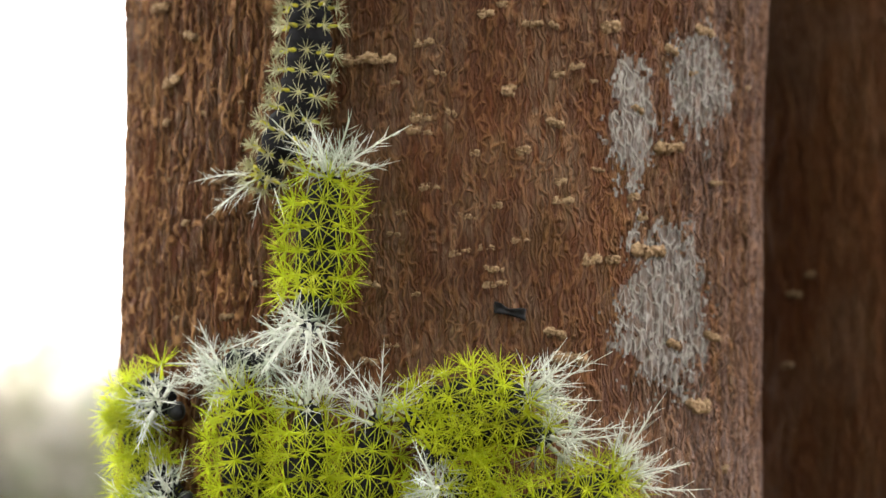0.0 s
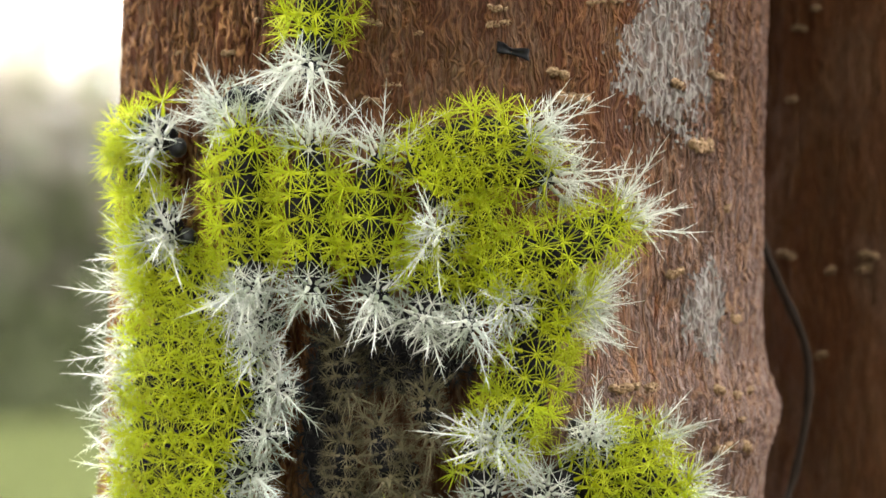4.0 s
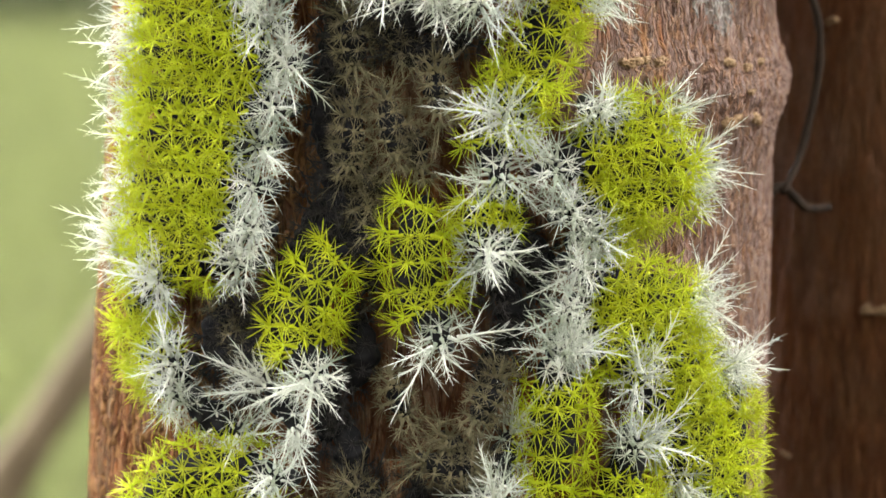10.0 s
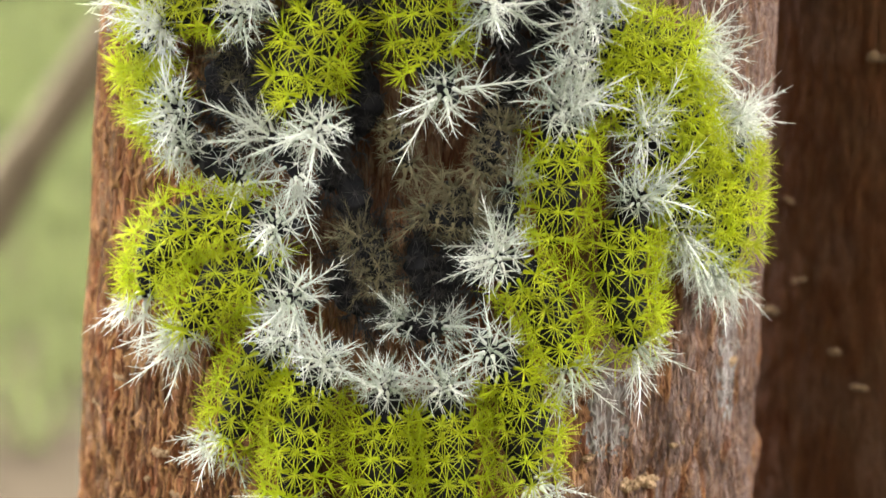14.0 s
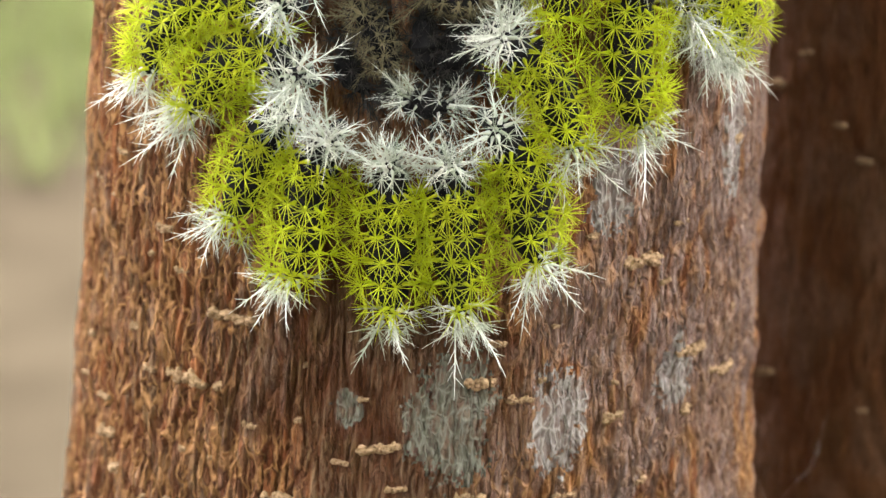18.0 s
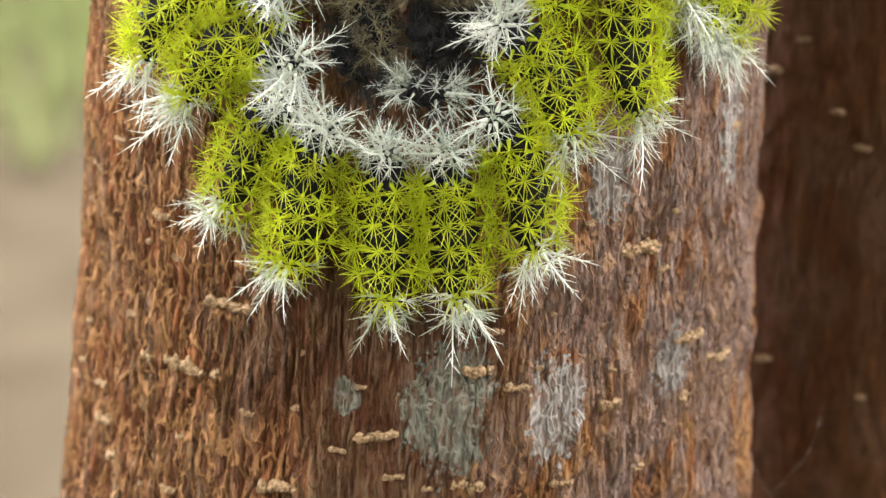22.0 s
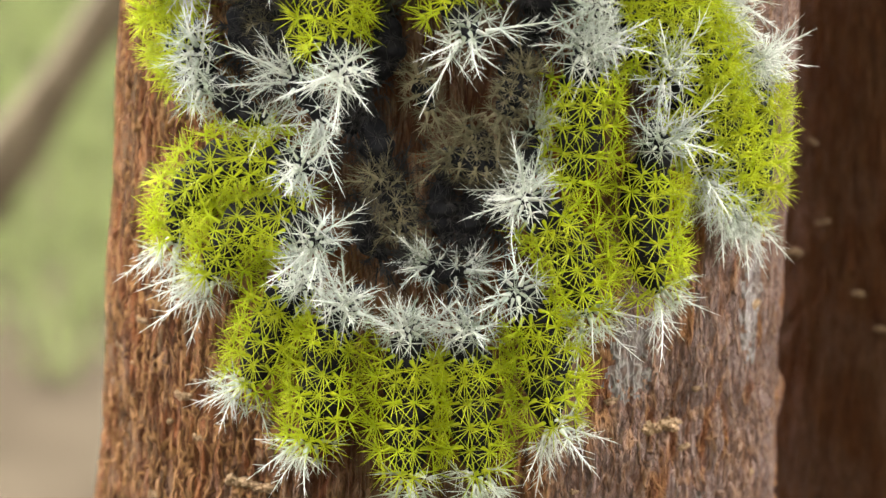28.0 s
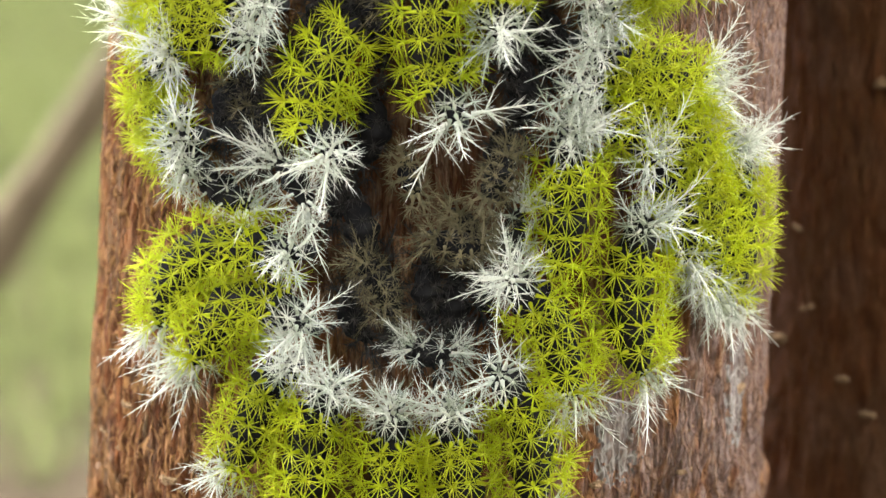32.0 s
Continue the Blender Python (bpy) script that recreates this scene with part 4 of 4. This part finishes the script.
caterpillar("green", (14.6, 1052), (20.8, 1054.6), (27, 1055.4), (32.7, 1054.6), (38.5, 1052), up=2, head=0.85)
caterpillar("green", (17.6, 1043), (23.2, 1045.5), (28.6, 1048), (34, 1047.7), (39.9, 1046.2), up=1, head=0.85)
caterpillar("green", (21, 1038.3), (23.7, 1040.4), (27.3, 1042.4), (31.1, 1044.5), tail=0, head=0.8)
caterpillar("green", (19.1, 1034), (24.5, 1029.2), (30.1, 1026.6), (36.1, 1026.1), (40.9, 1025.1), up=1, head=0.85)
caterpillar("green", (17.2, 1025.2), (22.8, 1023.8), (29.3, 1022.2), (36.2, 1021), (41, 1020), up=1, head=0.85)
caterpillar("green", (18.2, 1018.5), (23.8, 1018.1), (30.3, 1016.5), (37.5, 1013.5), (44.7, 1010.9), up=1, head=0.85)
caterpillar("green", (47.5, 1011.9), (49, 1004.1), (50.1, 994.5), (49.8, 985.2), (47.8, 977.4))
caterpillar("green", (35.3, 1014.2), (39.4, 1006.9), (42.2, 997.3), (43, 987.9), (42.7, 981), up=1, head=0)
caterpillar("green", (28.6, 1011.4), (33.6, 1007.6), (37.5, 1000.3), (38.3, 993.3), (38, 987.6), up=1)
caterpillar("green", (29.1, 999.1), (28.5, 989), (28.3, 979.9), (29.4, 971.7), (31.8, 965.7), up=2)
caterpillar("green", (17.1, 1017.9), (17.8, 1010.1), (18, 1001.1), (17.6, 993.3), (16.9, 987.7), up=2, tail=0)
rim_near = caterpillar("green", (8.4, 988.2), (13.2, 982.3), (16.8, 976.3), (18.8, 969.4), (20.8, 962.4), up=2)
# the fan at the foot of the cluster
rim_low = caterpillar("green", (8.1, 970.1), (12.5, 963.1), (15, 955), (15.2, 946.9), (16.7, 939.3), up=1)
caterpillar("green", (3, 963.2), (4.1, 954.1), (5, 946.1), (5.6, 936.8), (6.3, 929.8))
caterpillar("green", (-4.5, 963.1), (-4.5, 954), (-4.2, 944.9), (-3.9, 935.6), (-3.6, 929.2))
caterpillar("green", (-12.3, 967.4), (-15.1, 960.4), (-16.4, 952.3), (-16.8, 944.1), (-18, 935.9), up=1)
caterpillar("green", (-18.5, 971.2), (-22.6, 965.6), (-24.8, 959), (-26.8, 951.8), (-29, 946.2))
caterpillar("green", (-17.1, 977.3), (-23.3, 981.3), (-29.6, 980), (-33.8, 973.1), (-35.9, 967), up=1)
rim_far = caterpillar("green", (-19.4, 991.6), (-26.6, 991.6), (-35.5, 991.1), (-42.1, 984.2), (-45.4, 973))
# lower side group
caterpillar("green", (-40.7, 1030.3), (-45.2, 1028.2), (-47.9, 1023.9), (-48.1, 1018.1), tail=0)
caterpillar("green", (-37.2, 1013.5), (-42.5, 1014.7), (-46.3, 1017.1), (-48.3, 1021.6), tail=0)
caterpillar("green", (-35.9, 1006.8), (-40.8, 1009.7), (-44.4, 1012.2), (-47.4, 1015.9), tail=0, head=0.8)
# two hanging into the lower hollow
hanging = caterpillar("green", (-14.7, 1010.6), (-17.3, 1018.3), (-17.9, 1024.9), (-15.7, 1032.2), (-12.3, 1037.7), up=1.5, tail=0, head=1.2)
hanging_high = caterpillar("green", (2, 1018.4), (-0.7, 1026.1), (-2, 1033.8), (-2.4, 1041.6), (-1.1, 1047.6), up=1.5, tail=0, head=1.25)
caterpillar("green", (7.0, 1035.2), (6.6, 1041), (6.7, 1048.5), up=2, tail=0, head=1.15)
caterpillar("pale", (-28, 999), (-34, 1003), (-39, 1006), up=1)
caterpillar("dull", (-9, 1041), (-10.5, 1045), (-11, 1049), up=1)
# fuzzy dull ones in the upper hollow
caterpillar("dull", (-14.1, 1082.8), (-13.1, 1077.9), (-12.3, 1071.8), up=3)
caterpillar("dull", (-12.1, 1064.1), (-12.4, 1058.5), (-12.5, 1052.4), up=4)
caterpillar("dull", (-7.8, 1067.4), (-6.7, 1061.3), (-5.5, 1054.7), up=5)
caterpillar("dull", (-0.9, 1072.8), (-0.6, 1068), (0.1, 1062.9), up=5)
caterpillar("dull", (-2.1, 1051.8), (-3.6, 1057.3), (-5.1, 1062.3), up=3)
caterpillar("dull", (-11, 1052.8), (-9.6, 1048.9), (-8.7, 1045.6), up=1)
caterpillar("dull", (-10.5, 1081.1), (-7.8, 1078.9), (-5.1, 1075.5))
# and in the lower one
caterpillar("dull", (9.7, 1012.8), (8.4, 1008.1), (6.2, 1002.9), up=6, fat=1.1)
caterpillar("dull", (-0.8, 995.9), (2.9, 994.2), (7.3, 994.2), up=4, fat=1.1)
caterpillar("dull", (-10.8, 990.9), (-8.2, 985.9), (-7, 980.8), up=2, fat=1.2)
caterpillar("dull", (2.4, 1000.1), (4.5, 997.8), (6.6, 995.5), up=2)
caterpillar("dull", (-32.7, 1024.8), (-29.9, 1020.4), (-28.1, 1013.7), up=0)
dull_low = caterpillar("dull", (-5.5, 1011.1), (-4.2, 1006.6), (-2.8, 1003.3), up=1)
# black ones deep in the hollows, partly added to darken bare bark there
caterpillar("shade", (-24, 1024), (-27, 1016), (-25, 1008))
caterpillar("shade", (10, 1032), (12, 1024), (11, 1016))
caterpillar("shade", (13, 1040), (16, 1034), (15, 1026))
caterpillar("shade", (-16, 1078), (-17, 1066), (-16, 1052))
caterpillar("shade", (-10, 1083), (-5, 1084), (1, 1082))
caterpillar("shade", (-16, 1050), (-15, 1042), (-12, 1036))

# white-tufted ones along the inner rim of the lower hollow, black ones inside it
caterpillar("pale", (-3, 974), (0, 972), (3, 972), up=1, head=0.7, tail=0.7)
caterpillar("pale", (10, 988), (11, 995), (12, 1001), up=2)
# more black bodies, many added to stand in for the hollows' shade
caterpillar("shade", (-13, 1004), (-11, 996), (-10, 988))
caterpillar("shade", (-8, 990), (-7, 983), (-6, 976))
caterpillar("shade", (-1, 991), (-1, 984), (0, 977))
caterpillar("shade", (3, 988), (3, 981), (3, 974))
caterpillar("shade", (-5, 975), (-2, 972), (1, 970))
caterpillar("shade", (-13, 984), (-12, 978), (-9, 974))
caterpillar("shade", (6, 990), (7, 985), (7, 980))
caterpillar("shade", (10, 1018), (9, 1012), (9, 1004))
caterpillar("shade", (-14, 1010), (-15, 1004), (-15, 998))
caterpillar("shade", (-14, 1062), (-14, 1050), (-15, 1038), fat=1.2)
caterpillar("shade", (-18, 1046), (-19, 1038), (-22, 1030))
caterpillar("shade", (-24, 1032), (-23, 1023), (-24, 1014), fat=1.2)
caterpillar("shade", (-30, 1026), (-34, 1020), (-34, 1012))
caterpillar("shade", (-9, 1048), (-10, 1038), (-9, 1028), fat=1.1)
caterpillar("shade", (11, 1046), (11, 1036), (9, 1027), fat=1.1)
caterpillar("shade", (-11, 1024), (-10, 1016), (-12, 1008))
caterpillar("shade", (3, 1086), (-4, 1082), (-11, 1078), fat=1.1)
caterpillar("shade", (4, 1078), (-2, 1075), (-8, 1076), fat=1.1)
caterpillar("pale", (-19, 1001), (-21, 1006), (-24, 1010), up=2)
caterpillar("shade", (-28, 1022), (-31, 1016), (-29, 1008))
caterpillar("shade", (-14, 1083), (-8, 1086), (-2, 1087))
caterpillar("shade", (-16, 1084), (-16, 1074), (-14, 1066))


# ---- twigs, threads and scraps ----
def twig(name, label, category, mat, r, *keys, sides=7):
    pts, length = curve_points(keys, 40)
    rnd = random.Random(len(keys))
    rad = [r * (1 - 0.35 * k / 39) * (1 + 0.18 * math.sin(k * 1.7) * math.sin(k * 0.6)) for k in range(40)]
    ob = new(name, tube_mesh(name, pts, rad, mat, sides))
    return tagged(ob, label, category)


twig("dry_vine", "thin dry brown vine hanging beside the trunk", "vine", TWIG, 0.0013, (0.080, 0.03, 1.16), (0.086, 0.02, 1.115), (0.0918, 0.012, 1.0955), (0.0972, 0.01, 1.081), (0.0972, 0.01, 1.067), (0.0930, 0.008, 1.050), (0.0885, 0.0, 1.0425))
twig("dry_twig", "short curled brown twig stuck to the bark", "twig", TWIG, 0.0013, (0.0845, 0.0, 1.0415), (0.0885, 0.002, 1.0436), (0.0915, 0.004, 1.041), (0.0945, 0.006, 1.0385), (0.1000, 0.012, 1.0383))
twig("silk_thread", "thin pale silk thread between two stems", "thread", SILK, 0.00002, (0.0786, -0.006, 0.8800), (0.0840, 0.01, 0.8670), (0.0885, 0.02, 0.8560), (0.094, 0.028, 0.846), sides=4)
twig("silk_thread", "thin pale silk thread between two stems", "thread", SILK, 0.00002, (0.0890, 0.018, 0.8560), (0.0945, 0.021, 0.8615), (0.0986, 0.024, 0.8655), (0.1030, 0.0325, 0.8760), sides=4)
twig("dead_branch", "pale brown dead branch leaning behind the trunk", "branch", BRANCH, 0.021, (-0.85, 1.5, 0.0), (-0.513, 1.500, 0.432), (-0.287, 1.500, 0.755), (-0.220, 1.500, 0.851), (-0.011, 1.500, 1.152), (0.325, 1.500, 1.638))


def leaf_scrap():
    v, f = [], []
    for i in range(13):
        u = i / 12
        for k in range(5):
            w = (k / 4 - 0.5) * (0.0009 + 0.0019 * abs(math.cos(math.pi * (0.08 + 0.84 * u))))
            p = on_trunk(11 + (u - 0.5) * 5.2, 1.1402 - (u - 0.5) * 0.0016 + w * 0.8, 0.0008 + 0.0012 * abs(k / 4 - 0.5) + 0.0008 * math.sin(u * 9))
            v.append(tuple(p))
    for i in range(12):
        for k in range(4):
            f.append((i * 5 + k, (i + 1) * 5 + k, (i + 1) * 5 + k + 1, i * 5 + k + 1))
    ob = new("leaf_scrap", mesh_of("leaf_scrap", v, f, DEBRIS))
    mod = ob.modifiers.new("thick", "SOLIDIFY")
    mod.thickness = 0.0004
    tagged(ob, "curled black dry leaf scrap caught on the bark", "leaf")


leaf_scrap()


# ---- ground and background ----
def bank(y):
    """The ground rises gently behind the tree."""
    return 0.95 * sstep(2.6, 9.4, y)


def ground():
    n = 170
    x = np.sign(np.linspace(-1, 1, n)) * np.abs(np.linspace(-1, 1, n)) ** 4 * 1500
    X, Y = np.meshgrid(x, x)
    Z = 0.03 * (vnoise(X * 0.9, Y * 0.9, 71) - 0.5) * (np.hypot(X, Y) > 0.3) + bank(Y)
    i = np.arange(n * n).reshape(n, n)
    f = np.stack([i[:-1, :-1], i[:-1, 1:], i[1:, 1:], i[1:, :-1]], -1).reshape(-1, 4)
    ob = new("ground", mesh_of("ground", np.stack([X, Y, Z - 0.01], -1).reshape(-1, 3), f, SOIL))
    tagged(ob, "dry beige leaf litter and soil", "ground", "", "structure")


ground()


def grass():
    """Short blades on the rising ground, thinning out towards its foot."""
    rnd = np.random.RandomState(5)
    n = 150000
    x, y = rnd.uniform(-4.6, 1.8, n), rnd.uniform(3.7, 10.2, n)
    keep = rnd.rand(n) < sstep(3.4, 5.2, y + 0.8 * (vnoise(x * 1.5, y * 1.5, 3) - 0.5)) * sstep(-4.8, -3.4, x + vnoise(x, y * 1.3, 6)) * sstep(2.0, 0.6, x + vnoise(x, y * 1.3, 7)) * sstep(10.6, 9.6, y + vnoise(x * 1.2, y, 8))
    x, y = x[keep], y[keep]
    a, h = rnd.uniform(0, 6.28, len(x)), rnd.uniform(0.03, 0.075, len(x))
    p = np.stack([x, y, bank(y) - 0.03], 1)
    w = np.stack([np.cos(a), np.sin(a), 0 * a], 1) * 0.007
    tip = p + np.stack([rnd.uniform(-0.03, 0.03, len(x)), rnd.uniform(-0.05, 0.01, len(x)), h + 0.02], 1)
    v = np.stack([p - w, p + w, tip + w * 0.4, tip - w * 0.4], 1).reshape(-1, 3)
    ob = new("grass", mesh_of("grass", v, np.arange(len(v)).reshape(-1, 4), GRASS, False))
    tagged(ob, "blurred light green grass on the rising ground", "grass", "", "stuff")


grass()


def bush(x, y, w, h, mat, label, seed, n):
    """A bush: short limbs and a ragged crown of small leaves."""
    rnd = np.random.RandomState(seed)
    root = new("bush")
    root.location = (x, y, float(bank(y)))
    tagged(root, label, "bush", "bushes in the background")
    for k in range(7):
        a = rnd.uniform(0, 6.28)
        t = np.array([math.cos(a) * w * 0.35, math.sin(a) * w * 0.2, h * rnd.uniform(0.55, 0.85)])
        child("limb", tube_mesh("limb", [(0, 0, -0.05), t * 0.5 + (0, 0, 0.1 * h), t], (0.03, 0.02, 0.008), BRANCH, 6), root)
    c = np.stack([rnd.uniform(-w / 2, w / 2, n), rnd.uniform(-0.45, 0.45, n), h * rnd.uniform(0.03, 1.0, n)], 1)
    c = c[rnd.rand(n) > sstep(0.05, 0.95, c[:, 2] / h)]
    top = h * (0.84 + 0.18 * vnoise(c[:, 0] * 1.1, c[:, 1] * 2, seed))
    c = c[(c[:, 2] < top) & ((c[:, 0] / (w * 0.5)) ** 4 + (c[:, 1] / 0.46) ** 2 < 0.75 + 0.5 * vnoise(c[:, 0] * 5 + 30, c[:, 2] * 5, seed + 40))]
    d = rnd.normal(size=(len(c), 3))
    d /= np.linalg.norm(d, axis=1)[:, None]
    e = np.cross(d, rnd.normal(size=(len(c), 3)))
    e /= np.linalg.norm(e, axis=1)[:, None]
    L = rnd.uniform(0.04, 0.08, (len(c), 1))
    q = np.stack([c - d * L, c + e * L * 0.4, c + d * L, c - e * L * 0.4], 1).reshape(-1, 3)
    young = (c[:, 2] / h < 0.15 + 0.5 * rnd.rand(len(c))).astype(int)
    child("crown", mesh_of("crown", q, np.arange(len(q)).reshape(-1, 4), (mat, LEAF_YOUNG), False, young), root)


bush(-3.6, 10.2, 5.6, 1.95, LEAF_DRY, "olive-brown dry bush out of focus", 3, 52000)
bush(0.4, 10.5, 5.6, 1.9, LEAF_DRY, "olive-brown dry bush out of focus", 4, 52000)


# unseen thickets behind the camera, added to dim light from the front
for x, y, w, h, seed in ((-1.1, -1.7, 2.0, 4.4, 5), (0.0, -2.0, 2.4, 4.8, 6), (1.1, -1.8, 2.0, 4.4, 7)):
    bush(x, y, w, h, LEAF_DARK, "tall dark green thicket behind the camera, added to block light", seed, 7500)


def motions():
    """A few of the living bodies stir: each turns a little about its middle and settles again."""
    def stir(root, *rows):
        p = root.location.copy()
        walk(root, [(t, pose(p.x + dx / 1000, p.y, p.z + dz / 1000, 0, turn, 0)) for t, dx, dz, turn in rows])

    stir(crawler, (0, 0, 0, 0), (2, 0, 0.2, 0.3), (4, 0, 0.5, 0), (32, 0, 0.5, 0))
    stir(rim_far, (0, 0, 0, 0), (19, 0, 0, 0), (23, 0.2, 0.1, -0.8), (27, 0.7, 0.2, -2.5), (29, 0.8, 0.2, -2.8), (32, 1.0, -0.1, -1.6))
    stir(rim_near, (0, 0, 0, 0), (19, 0, 0, 0), (24, 0.2, 0.1, 1.0), (28, 0.3, 0.3, 3.0), (32, 0.4, 0.4, 4.5))
    stir(rim_low, (0, 0, 0, 0), (20, 0, 0, 0), (26, 0.1, 0.2, 1.5), (29, 0.2, 0.3, 2.2), (32, 0.1, 0.2, 1.2))
    stir(hanging, (0, 0, 0, 0), (12, 0, 0, 0), (14, 0.2, 0, 0.8), (28, 0.5, 0.2, -1.0), (32, 0.6, 0.3, -1.4))
    stir(hanging_high, (0, 0, 0, 0), (13, 0, 0, 0), (28, 0.2, 0.1, -0.8), (32, 0.3, 0.2, -1.2))
    stir(dull_low, (0, 0, 0, 0), (10, 0.2, 0, 2.0), (14, 0, 0, 0), (25, 0.3, 0, 3.0), (30, 0, 0, 0), (32, 0.2, 0, 1.5))


motions()
